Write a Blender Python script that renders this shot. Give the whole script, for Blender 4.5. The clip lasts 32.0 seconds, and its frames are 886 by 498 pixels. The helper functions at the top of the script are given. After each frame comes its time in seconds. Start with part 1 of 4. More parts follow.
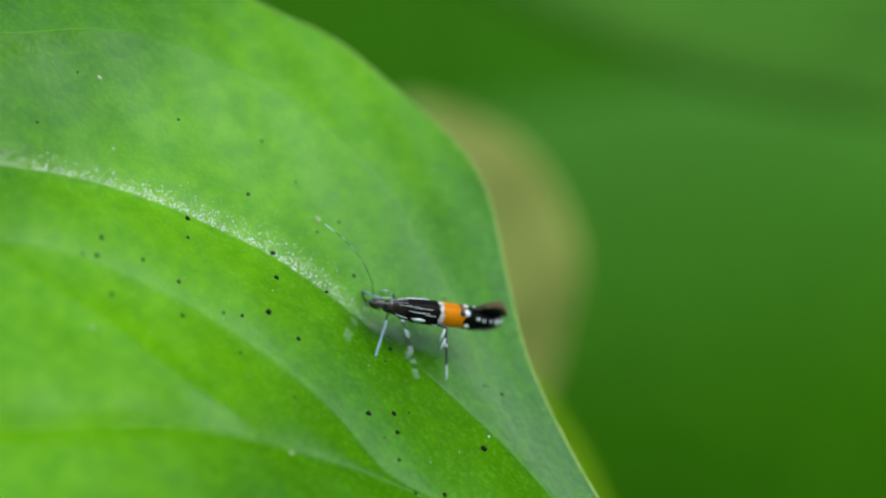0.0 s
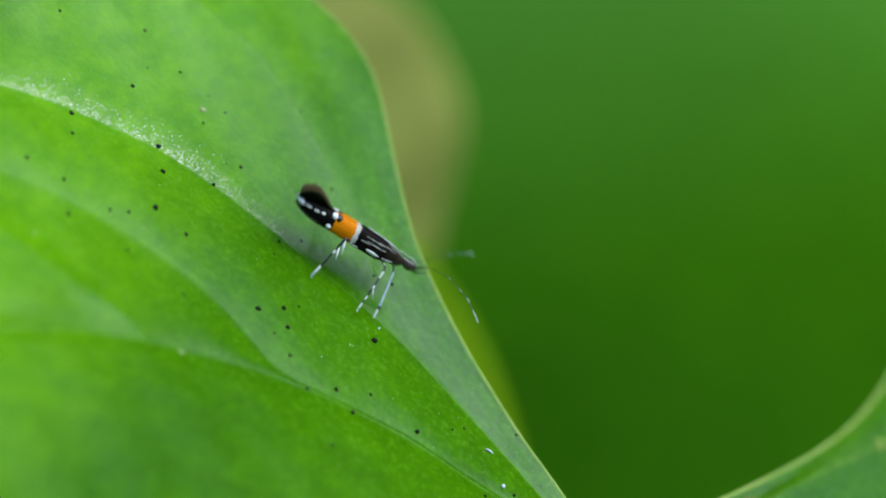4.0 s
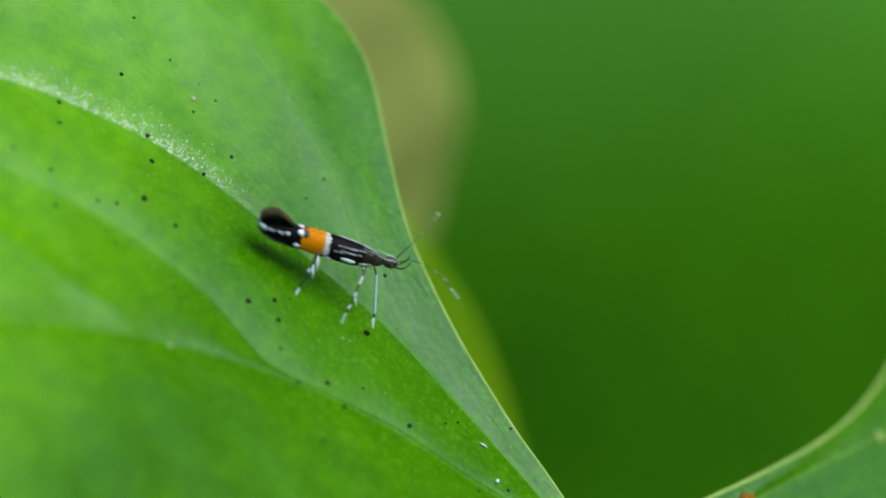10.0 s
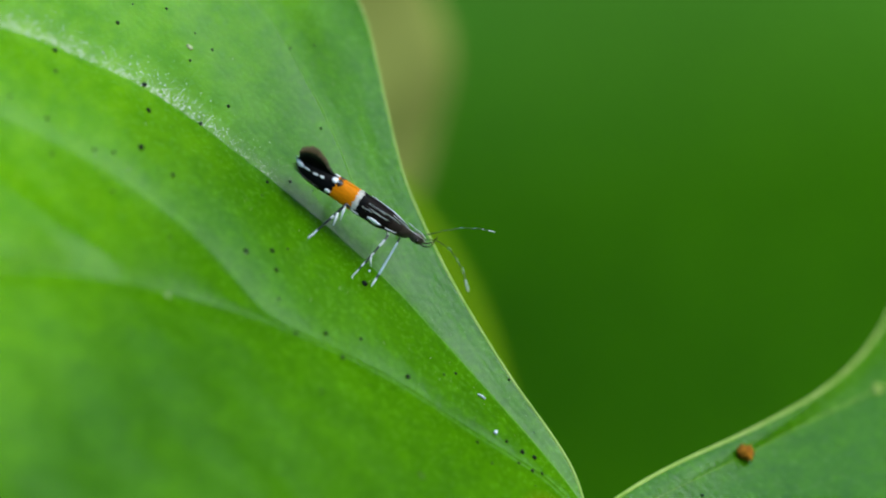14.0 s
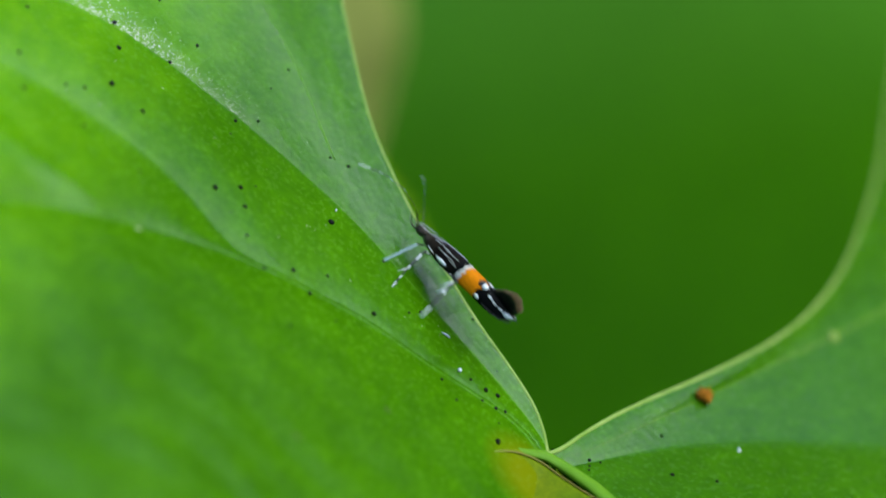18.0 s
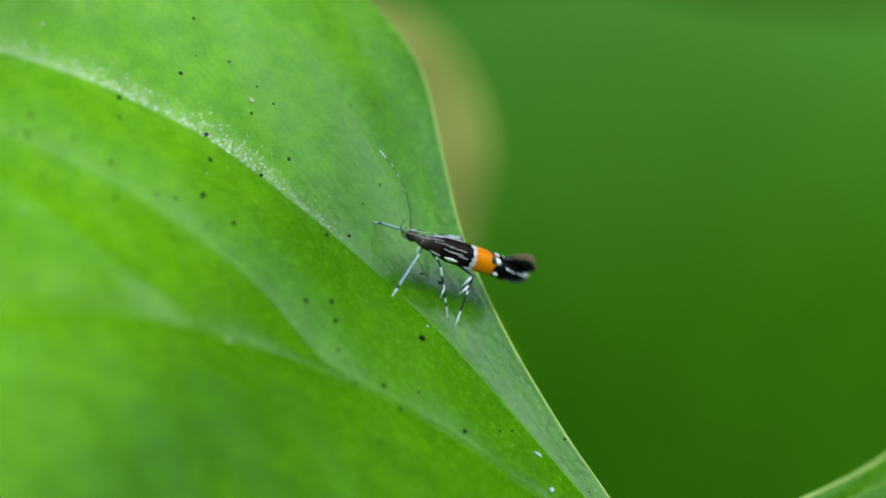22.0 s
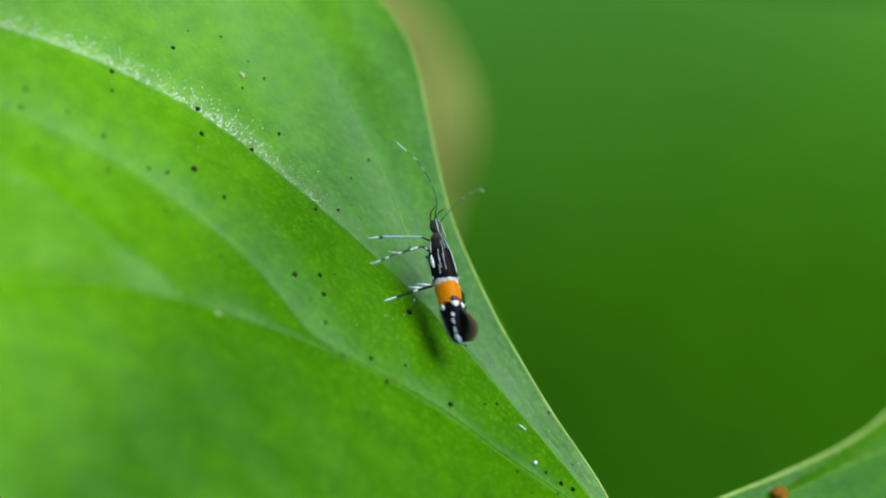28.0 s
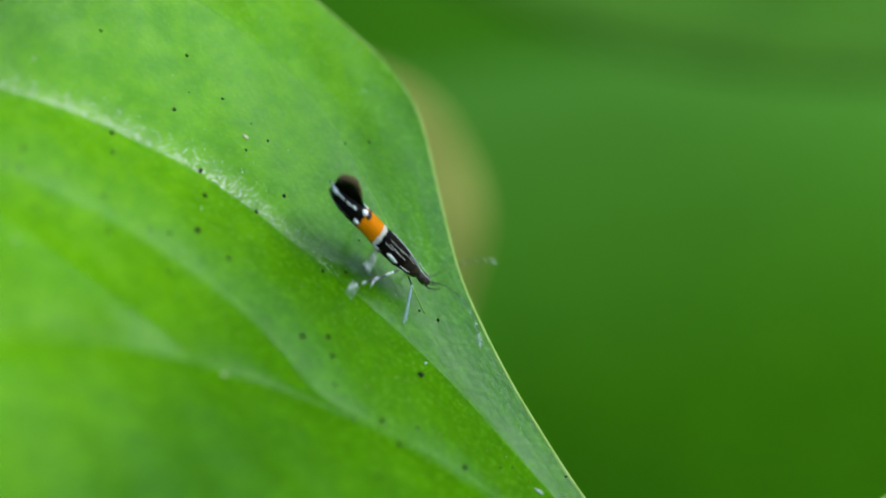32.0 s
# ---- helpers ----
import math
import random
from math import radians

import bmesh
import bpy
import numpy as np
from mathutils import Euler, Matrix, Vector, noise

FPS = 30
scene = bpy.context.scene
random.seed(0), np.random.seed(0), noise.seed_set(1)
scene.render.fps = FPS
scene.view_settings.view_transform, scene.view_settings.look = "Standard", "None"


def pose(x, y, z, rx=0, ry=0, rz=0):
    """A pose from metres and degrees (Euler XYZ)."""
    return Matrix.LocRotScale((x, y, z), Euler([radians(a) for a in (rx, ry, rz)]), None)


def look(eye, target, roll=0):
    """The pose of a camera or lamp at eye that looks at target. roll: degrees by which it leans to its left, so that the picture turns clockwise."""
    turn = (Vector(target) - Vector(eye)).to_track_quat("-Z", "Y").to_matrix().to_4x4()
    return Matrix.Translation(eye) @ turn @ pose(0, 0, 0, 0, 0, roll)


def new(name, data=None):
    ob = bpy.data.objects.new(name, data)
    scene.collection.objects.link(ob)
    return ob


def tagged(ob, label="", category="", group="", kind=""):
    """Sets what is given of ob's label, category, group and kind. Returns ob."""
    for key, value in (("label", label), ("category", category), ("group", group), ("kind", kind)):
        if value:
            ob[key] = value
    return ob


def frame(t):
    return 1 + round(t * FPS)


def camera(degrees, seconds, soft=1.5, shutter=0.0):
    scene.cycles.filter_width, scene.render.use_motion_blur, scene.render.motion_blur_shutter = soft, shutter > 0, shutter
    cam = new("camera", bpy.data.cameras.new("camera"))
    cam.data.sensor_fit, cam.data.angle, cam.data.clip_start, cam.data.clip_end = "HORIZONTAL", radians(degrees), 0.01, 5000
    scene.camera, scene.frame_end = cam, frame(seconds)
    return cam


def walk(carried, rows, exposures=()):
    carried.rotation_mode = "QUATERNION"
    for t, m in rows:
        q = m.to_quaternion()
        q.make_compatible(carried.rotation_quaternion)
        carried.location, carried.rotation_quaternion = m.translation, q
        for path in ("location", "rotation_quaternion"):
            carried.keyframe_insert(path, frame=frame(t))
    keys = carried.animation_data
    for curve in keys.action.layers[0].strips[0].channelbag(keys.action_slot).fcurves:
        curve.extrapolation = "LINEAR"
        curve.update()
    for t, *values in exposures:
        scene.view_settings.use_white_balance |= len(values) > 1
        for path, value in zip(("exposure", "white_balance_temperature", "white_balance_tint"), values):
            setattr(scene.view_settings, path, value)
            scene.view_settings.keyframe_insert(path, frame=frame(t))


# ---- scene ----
MM = 0.001
TILT = radians(35)
# the world seen from the lens at rest: right, up and towards the lens
VIEW = Matrix(((1, 0, 0), (0, math.sin(TILT), -math.cos(TILT)), (0, math.cos(TILT), math.sin(TILT)))).to_4x4()
VIEW = Matrix.Translation((0, 0, 0.6)) @ VIEW

cam = camera(18, 32.0, soft=1.8, shutter=0.5)
cam.data.dof.use_dof = True
cam.data.dof.focus_distance = 0.0983
cam.data.dof.aperture_fstop = 33.0
CAMERA_ROWS = [
    (0, 0.000144, -0.083539, 0.655364, 59.606, 0.687, 2.408),
    (0.5, -0.000127, -0.082490, 0.654599, 59.661, 0.759, 2.057),
    (1, 0.000059, -0.083429, 0.656189, 59.141, 0.702, 1.724),
    (1.5, 0.000432, -0.084137, 0.657016, 58.672, 0.429, 1.688),
    (2, 0.000738, -0.084248, 0.657368, 58.016, 0.570, 1.389),
    (2.5, 0.000111, -0.084114, 0.658061, 57.126, 0.235, 0.780),
    (3, 0.000356, -0.083371, 0.657867, 56.495, 0.324, 0.581),
    (3.5, -0.000230, -0.082506, 0.657196, 56.237, 0.159, 0.095),
    (5.5, -0.000270, -0.079962, 0.656395, 55.588, -0.400, 0.070),
    (6, -0.000330, -0.079497, 0.656184, 55.199, -0.478, 0.147),
    (6.5, -0.000428, -0.079984, 0.655400, 55.764, -0.409, 0.031),
    (7, 0.000047, -0.079839, 0.655546, 56.042, -0.172, 0.220),
    (7.5, 0.001126, -0.080890, 0.656316, 56.378, 0.089, 0.680),
    (8, -0.000369, -0.080741, 0.656663, 56.159, -0.530, -0.012),
    (8.5, 0.000151, -0.081200, 0.656238, 56.386, -0.201, 0.085),
    (9, 0.000213, -0.081125, 0.656418, 56.157, -0.087, 0.065),
    (9.5, -0.000044, -0.080765, 0.656227, 56.013, -0.165, -0.029),
    (10, -0.000061, -0.080278, 0.656376, 55.652, -0.173, -0.008),
    (10.5, -0.000194, -0.080201, 0.655765, 55.805, -0.163, -0.072),
    (11, 0.000004, -0.080081, 0.655806, 55.611, 0.002, -0.028),
    (11.5, 0.000196, -0.080155, 0.656009, 55.402, 0.095, 0.056),
    (12, 0.000367, -0.080133, 0.656039, 55.260, 0.127, 0.171),
    (12.5, 0.000368, -0.080074, 0.656265, 55.025, 0.117, 0.181),
    (13, 0.000000, -0.080165, 0.656132, 55.000, 0.000, -0.000),
    (13.5, 0.000112, -0.080168, 0.655803, 55.063, 0.009, 0.034),
    (14, -0.000504, -0.079945, 0.655895, 54.754, -0.395, -0.216),
    (14.5, -0.000550, -0.080132, 0.655559, 54.669, -0.602, -0.205),
    (16.5, -0.000465, -0.080789, 0.655109, 55.576, -1.019, -0.269),
    (17, -0.000793, -0.080775, 0.654737, 55.981, -1.162, -0.477),
    (17.5, -0.001134, -0.081369, 0.655679, 55.050, -1.417, -0.722),
    (18, -0.001463, -0.081766, 0.655088, 54.531, -1.540, -0.953),
    (18.5, -0.002001, -0.081384, 0.655284, 54.581, -1.481, -1.096),
    (19, -0.002195, -0.081108, 0.654989, 55.464, -1.260, -0.758),
    (19.5, -0.001728, -0.080946, 0.654988, 56.324, -0.895, 0.129),
    (20, -0.002033, -0.079623, 0.653388, 57.320, -1.360, 0.844),
    (20.5, -0.001259, -0.083058, 0.654986, 57.448, -0.617, 0.682),
    (21, -0.001523, -0.081923, 0.653909, 57.429, -0.607, 0.629),
    (21.5, -0.001587, -0.081262, 0.653542, 57.445, -0.765, 0.735),
    (22, -0.001966, -0.081180, 0.653614, 57.397, -1.106, 0.652),
    (22.5, -0.002063, -0.081021, 0.653721, 57.277, -1.386, 0.731),
    (23, -0.001793, -0.080946, 0.653761, 57.171, -1.397, 0.906),
    (23.5, -0.001760, -0.080890, 0.654138, 56.858, -1.591, 1.020),
    (24, -0.002387, -0.080613, 0.654206, 56.603, -1.852, 0.737),
    (24.5, -0.002229, -0.080893, 0.654384, 56.436, -1.698, 0.697),
    (26.5, -0.002355, -0.082316, 0.653934, 57.236, -1.618, 0.405),
    (27, -0.002920, -0.081790, 0.652969, 57.691, -1.452, -0.056),
    (27.5, -0.002109, -0.081519, 0.654189, 56.969, -1.658, 0.671),
    (28, -0.002103, -0.082100, 0.654507, 56.736, -1.757, 0.676),
    (28.5, -0.002066, -0.082479, 0.654669, 56.544, -1.834, 0.705),
    (29, -0.002302, -0.082571, 0.654047, 56.647, -1.908, 0.578),
    (29.5, -0.002636, -0.082154, 0.654075, 56.412, -1.997, 0.417),
    (30, -0.003746, -0.083176, 0.652671, 57.719, -2.066, -0.410),
    (30.5, -0.003892, -0.083135, 0.650392, 59.373, -1.422, -0.863),
    (31, -0.003456, -0.082792, 0.650391, 59.834, -1.104, -0.678),
    (31.5, -0.001680, -0.082620, 0.653090, 58.734, -1.537, 0.864),
    (32, -0.002039, -0.081297, 0.651275, 59.343, -0.690, 0.260),
]
walk(cam, [(t, pose(x, y, z, rx, ry, rz)) for t, x, y, z, rx, ry, rz in CAMERA_ROWS],
     exposures=[(0, 0.84), (6, 0.86), (13, 0.83), (17, 0.83), (19, 0.93), (24, 0.96), (32, 0.92)])

# ---- light ----
LIGHT_FROM = Vector((0.66, 0.14, 0.72)).normalized()
world = bpy.data.worlds.new("sky")
scene.world = world
world.use_nodes = True
wn = world.node_tree.nodes
sky = wn.new("ShaderNodeTexSky")
sky.sky_type = "NISHITA"
sky.sun_disc = False
sky.dust_density = 0.3
sky.ozone_density = 4.0
sky.sun_elevation = math.asin(LIGHT_FROM.z)
sky.sun_rotation = math.atan2(LIGHT_FROM.x, LIGHT_FROM.y)
wn["Background"].inputs["Strength"].default_value = 0.15
world.node_tree.links.new(sky.outputs[0], wn["Background"].inputs["Color"])
lamp = bpy.data.lights.new("sun", "SUN")
lamp.energy, lamp.angle, lamp.color = 2.0, radians(58), (0.92, 0.975, 1.0)
sun = new("sun", lamp)
sun.matrix_world = look(LIGHT_FROM * 5, (0, 0, 0))


# ---- materials ----
def material(name):
    m = bpy.data.materials.new(name)
    m.use_nodes = True
    t = m.node_tree
    return m, t, t.nodes["Principled BSDF"], t.nodes["Material Output"]


def node(t, kind, **inputs):
    n = t.nodes.new(kind)
    for key, value in inputs.items():
        n.inputs[key.replace("_", " ")].default_value = value
    return n


def ramp(t, source, stops, mode="LINEAR"):
    r = t.nodes.new("ShaderNodeValToRGB")
    r.color_ramp.interpolation = mode
    while len(r.color_ramp.elements) < len(stops):
        r.color_ramp.elements.new(0.5)
    for e, (p, c) in zip(r.color_ramp.elements, stops):
        e.position, e.color = p, (*c, 1)
    t.links.new(source, r.inputs[0])
    return r


def noise_tex(t, coords, scale, detail=4.0, stretch=(1, 1, 1), turn=0.0, rough=0.55):
    m = t.nodes.new("ShaderNodeMapping")
    m.inputs["Scale"].default_value = stretch
    m.inputs["Rotation"].default_value = (0, 0, radians(turn))
    t.links.new(coords, m.inputs["Vector"])
    n = node(t, "ShaderNodeTexNoise", Scale=scale, Detail=detail, Roughness=rough)
    t.links.new(m.outputs[0], n.inputs["Vector"])
    return n.outputs["Fac"]


def mixed(t, kind, fac, a, b):
    m = t.nodes.new("ShaderNodeMix")
    m.data_type, m.blend_type = "RGBA", kind
    for socket, value in ((m.inputs[0], fac), (m.inputs[6], a), (m.inputs[7], b)):
        if isinstance(value, (int, float)):
            socket.default_value = value
        elif isinstance(value, tuple):
            socket.default_value = (*value, 1)
        else:
            t.links.new(value, socket)
    return m.outputs[2]


def foliage(name, dark, mid, light, through_tint, see=0.35, gloss=0.38, grain=1.0, sheen=0.3, stalk=None, lit_tint=None):
    """A living leaf: streaked and netted green, waxy, with light shining through it."""
    m, t, bsdf, out = material(name)
    co = t.nodes.new("ShaderNodeTexCoord").outputs["Object"]
    big = noise_tex(t, co, 160 * grain, 3, (1.0, 0.6, 0.2))
    wide = noise_tex(t, co, 45 * grain, 2, (1.0, 1.0, 0.2))
    fine = noise_tex(t, co, 5200 * grain, 4, (1.0, 0.7, 1.0), 0, 0.6)
    mid_scale = noise_tex(t, co, 1500 * grain, 4, (1.0, 0.6, 1.0), 0, 0.6)
    warp = t.nodes.new("ShaderNodeVectorMath")
    warp.operation = "MULTIPLY_ADD"
    blur = node(t, "ShaderNodeTexNoise", Scale=900 * grain, Detail=2)
    t.links.new(co, blur.inputs["Vector"])
    t.links.new(blur.outputs["Color"], warp.inputs[0])
    warp.inputs[1].default_value = (0.0007 / grain,) * 3
    t.links.new(co, warp.inputs[2])
    # areoles between the finest veins, and the net of veinlets round them
    cells = node(t, "ShaderNodeTexVoronoi", Scale=3000 * grain)
    t.links.new(warp.outputs[0], cells.inputs["Vector"])
    net = node(t, "ShaderNodeTexVoronoi", Scale=1050 * grain)
    net.feature = "DISTANCE_TO_EDGE"
    t.links.new(warp.outputs[0], net.inputs["Vector"])
    base = ramp(t, big, ((0.25, dark), (0.52, mid), (0.85, light))).outputs[0]
    base = mixed(t, "MIX", ramp(t, wide, ((0.35, (0, 0, 0)), (0.7, (0.3, 0.3, 0.3)))).outputs[0], base, light)
    # streaks that run along the veins
    run = t.nodes.new("ShaderNodeUVMap").outputs["UV"]
    streak = noise_tex(t, run, 1.0, 4, (1.5, 7, 1), 0, 0.55)
    base = mixed(t, "MIX", ramp(t, streak, ((0.46, (0, 0, 0)), (0.75, (0.5, 0.5, 0.5)))).outputs[0], base, light)
    base = mixed(t, "MULTIPLY", 0.75, base, ramp(t, cells.outputs["Distance"], ((0.05, (1.08, 1.06, 1.0)), (0.75, (0.80, 0.84, 0.7)))).outputs[0])
    base = mixed(t, "MIX", ramp(t, net.outputs["Distance"], ((0.0, (0.22, 0.22, 0.22)), (0.07, (0, 0, 0)))).outputs[0], base, light)
    base = mixed(t, "MULTIPLY", 0.5, base, ramp(t, fine, ((0.3, (0.62, 0.68, 0.5)), (0.7, (1.1, 1.08, 1)))).outputs[0])
    base = mixed(t, "MULTIPLY", 0.8, base, ramp(t, mid_scale, ((0.3, (0.75, 0.8, 0.6)), (0.7, (1.12, 1.1, 1)))).outputs[0])
    if lit_tint:
        # paler upper half painted in, for the light on the blade's top
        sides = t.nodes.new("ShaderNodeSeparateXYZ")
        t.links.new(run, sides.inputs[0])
        base = mixed(t, "MIX", ramp(t, sides.outputs[1], ((0.52, (0, 0, 0)), (0.95, (1, 1, 1)))).outputs[0], base, lit_tint)
    if stalk:
        # paler, yellower middle painted in, for light shining through the blade there
        xyz = t.nodes.new("ShaderNodeSeparateXYZ")
        t.links.new(co, xyz.inputs[0])
        slant = t.nodes.new("ShaderNodeMath")
        slant.operation = "MULTIPLY_ADD"
        t.links.new(xyz.outputs[1], slant.inputs[0])
        slant.inputs[1].default_value = 0.16
        t.links.new(xyz.outputs[0], slant.inputs[2])
        along = t.nodes.new("ShaderNodeMapRange")
        along.inputs[1].default_value, along.inputs[2].default_value = -0.024, -0.004
        t.links.new(slant.outputs[0], along.inputs[0])
        span = ramp(t, along.outputs[0], ((0.0, (0.1,) * 3), (0.2, (0.2,) * 3), (0.4, (0.72,) * 3), (0.6, (0.72,) * 3), (0.75, (0.45,) * 3), (0.93, (0, 0, 0))), "EASE")
        base = mixed(t, "MIX", span.outputs[0], base, ramp(t, mid_scale, ((0.35, (0.15, 0.45, 0.002)), (0.65, (0.24, 0.59, 0.006)))).outputs[0])
        # yellowing where the stalk joins the blade
        gap = t.nodes.new("ShaderNodeVectorMath")
        gap.operation = "DISTANCE"
        t.links.new(co, gap.inputs[0])
        gap.inputs[1].default_value = Vector(stalk) * MM
        near = t.nodes.new("ShaderNodeMath")
        near.operation = "MULTIPLY"
        t.links.new(gap.outputs["Value"], near.inputs[0])
        near.inputs[1].default_value = 1 / 0.003
        base = mixed(t, "MIX", ramp(t, near.outputs[0], ((0.25, (0.9, 0.9, 0.9)), (0.75, (0, 0, 0)))).outputs[0], base, (0.30, 0.34, 0.002))
    t.links.new(base, bsdf.inputs["Base Color"])
    bsdf.inputs["Roughness"].default_value = gloss
    bsdf.inputs["Specular IOR Level"].default_value = sheen
    if stalk:
        # specular raised on the margin panel and the lobe, for the sky's sheen
        across = t.nodes.new("ShaderNodeSeparateXYZ")
        t.links.new(run, across.inputs[0])
        sheen_gain = t.nodes.new("ShaderNodeMapRange")
        for k, value in enumerate((3.5, 4.5, sheen, 2.0 * sheen)):
            sheen_gain.inputs[k + 1].default_value = value
        t.links.new(across.outputs[1], sheen_gain.inputs[0])
        t.links.new(sheen_gain.outputs[0], bsdf.inputs["Specular IOR Level"])
    r = ramp(t, fine, ((0.25, (gloss - 0.08,) * 3), (0.75, (gloss + 0.14,) * 3)))
    t.links.new(r.outputs[0], bsdf.inputs["Roughness"])
    bump = node(t, "ShaderNodeBump", Strength=0.055, Distance=0.00005 / grain)
    t.links.new(fine, bump.inputs["Height"])
    bump2 = node(t, "ShaderNodeBump", Strength=0.15, Distance=0.00006 / grain)
    t.links.new(cells.outputs["Distance"], bump2.inputs["Height"])
    t.links.new(bump.outputs[0], bump2.inputs["Normal"])
    bump3 = node(t, "ShaderNodeBump", Strength=0.05, Distance=0.0004)
    t.links.new(streak, bump3.inputs["Height"])
    t.links.new(bump3.outputs[0], bump.inputs["Normal"])
    t.links.new(bump2.outputs[0], bsdf.inputs["Normal"])
    glow = t.nodes.new("ShaderNodeBsdfTranslucent")
    t.links.new(mixed(t, "MULTIPLY", 1.0, base, through_tint), glow.inputs["Color"])
    mix = t.nodes.new("ShaderNodeMixShader")
    mix.inputs[0].default_value = see
    t.links.new(bsdf.outputs[0], mix.inputs[1])
    t.links.new(glow.outputs[0], mix.inputs[2])
    t.links.new(mix.outputs[0], out.inputs["Surface"])
    return m


def plain(name, color, rough=0.5, other=None, scale=3000, metal=0.0, bump=0.3, spec=0.5):
    m, t, bsdf, _ = material(name)
    co = t.nodes.new("ShaderNodeTexCoord").outputs["Object"]
    n = noise_tex(t, co, scale, 4)
    other = other or tuple(c * 0.6 for c in color)
    t.links.new(ramp(t, n, ((0.35, other), (0.65, color))).outputs[0], bsdf.inputs["Base Color"])
    bsdf.inputs["Roughness"].default_value = rough
    bsdf.inputs["Metallic"].default_value = metal
    bsdf.inputs["Specular IOR Level"].default_value = spec
    b = node(t, "ShaderNodeBump", Strength=bump, Distance=0.2 / scale)
    t.links.new(n, b.inputs["Height"])
    t.links.new(b.outputs[0], bsdf.inputs["Normal"])
    return m


LEAF = foliage("leaf_blade", (0.057, 0.222, 0.0003), (0.074, 0.264, 0.0005), (0.134, 0.40, 0.002), (1.3, 1.2, 0.2), 0.36, 0.21, 1.0, 0.195, (10.95, -4.1, -0.1))
RIM = plain("leaf_margin", (0.34, 0.46, 0.09), 0.5, (0.20, 0.35, 0.03), 900, spec=0.3)
LOBE_RIB = plain("lobe_vein", (0.18, 0.33, 0.02), 0.5, (0.13, 0.28, 0.012), 900, spec=0.2)
VEIN = plain("leaf_vein", (0.13, 0.34, 0.010), 0.5, (0.09, 0.28, 0.006), 900, spec=0.2)
STALK = plain("petiole_skin", (0.24, 0.34, 0.02), 0.5, (0.13, 0.26, 0.012), 500)
STALK_GREEN = plain("petiole_green", (0.15, 0.33, 0.008), 0.6, (0.10, 0.26, 0.006), 400, spec=0.2)
CHANNEL = foliage("petiole_channel", (0.10, 0.27, 0.002), (0.20, 0.31, 0.002), (0.30, 0.35, 0.002), (1.2, 1.1, 0.2), 0.3, 0.5, 3.0, 0.1)
STALK_EDGE = plain("petiole_edge", (0.30, 0.20, 0.03), 0.7, (0.20, 0.26, 0.02), 700)
SPECK = plain("black_speck", (0.003, 0.004, 0.003), 0.6, (0.010, 0.014, 0.008), 9000, spec=0.1)
STAIN = plain("leaf_stain", (0.045, 0.11, 0.004), 0.7, (0.07, 0.19, 0.004), 4000, spec=0.15)
GLINT = plain("glint_grain", (0.88, 0.88, 0.60), 0.22, (0.60, 0.68, 0.30), 9000)
FIBRE = plain("white_fibre", (0.8, 0.82, 0.8), 0.4, (0.6, 0.65, 0.6), 9000)
PALE = plain("pale_grain", (0.55, 0.55, 0.30), 0.6, (0.35, 0.42, 0.15), 6000)
RUST = plain("rust_brown_crumb", (0.50, 0.19, 0.012), 0.8, (0.22, 0.075, 0.004), 5000, bump=0.8, spec=0.1)
BACK_GREEN = foliage("back_leaf", (0.070, 0.29, 0.0005), (0.090, 0.35, 0.0005), (0.12, 0.39, 0.002), (1.2, 1.2, 0.3), 0.3, 0.6, 0.1, 0.03, lit_tint=(0.10, 0.31, 0.03))
BACK_LIME = foliage("back_leaf_lime", (0.22, 0.40, 0.002), (0.26, 0.46, 0.003), (0.30, 0.50, 0.006), (1.2, 1.2, 0.3), 0.3, 0.6, 0.1, 0.05)
BACK_DEEP = foliage("back_leaf_deep", (0.035, 0.16, 0.0005), (0.045, 0.19, 0.0005), (0.06, 0.22, 0.003), (1.2, 1.2, 0.3), 0.25, 0.6, 0.1, 0.04)
BACK_LIGHT = foliage("back_leaf_pale", (0.055, 0.21, 0.008), (0.075, 0.25, 0.012), (0.11, 0.29, 0.018), (1.2, 1.2, 0.5), 0.3, 0.6, 0.1, 0.1)
BACK_TAN = plain("dry_leaf", (0.39, 0.40, 0.085), 0.9, (0.32, 0.35, 0.07), 40, spec=0.1)
SKY_SCREEN = plain("sky_screen_green", (0.035, 0.10, 0.008), 0.7, (0.012, 0.04, 0.004), 9, spec=0.2, bump=1.0)
SOIL = plain("soil_and_moss", (0.03, 0.08, 0.008), 0.9, (0.02, 0.045, 0.008), 6)


# ---- mesh helpers ----
def part(name, bm, mat, parent, label=""):
    me = bpy.data.meshes.new(name)
    bm.normal_update()
    bm.to_mesh(me)
    bm.free()
    for m in mat if isinstance(mat, (list, tuple)) else (mat,):
        me.materials.append(m)
    for p in me.polygons:
        p.use_smooth = True
    ob = new(name, me)
    ob.parent = parent
    if label:
        ob["label"] = label
    return ob


def lay_uv(ob, u, v):
    """Gives a sheet's front and back the grid's coordinates along and across the veins."""
    uv = np.stack([np.ravel(u), np.ravel(v)], 1)
    uv = np.concatenate([uv, uv])
    ids = np.zeros(len(ob.data.loops), int)
    ob.data.loops.foreach_get("vertex_index", ids)
    ob.data.uv_layers.new(name="UVMap").data.foreach_set("uv", uv[ids].ravel().astype(np.float32))
    return ob


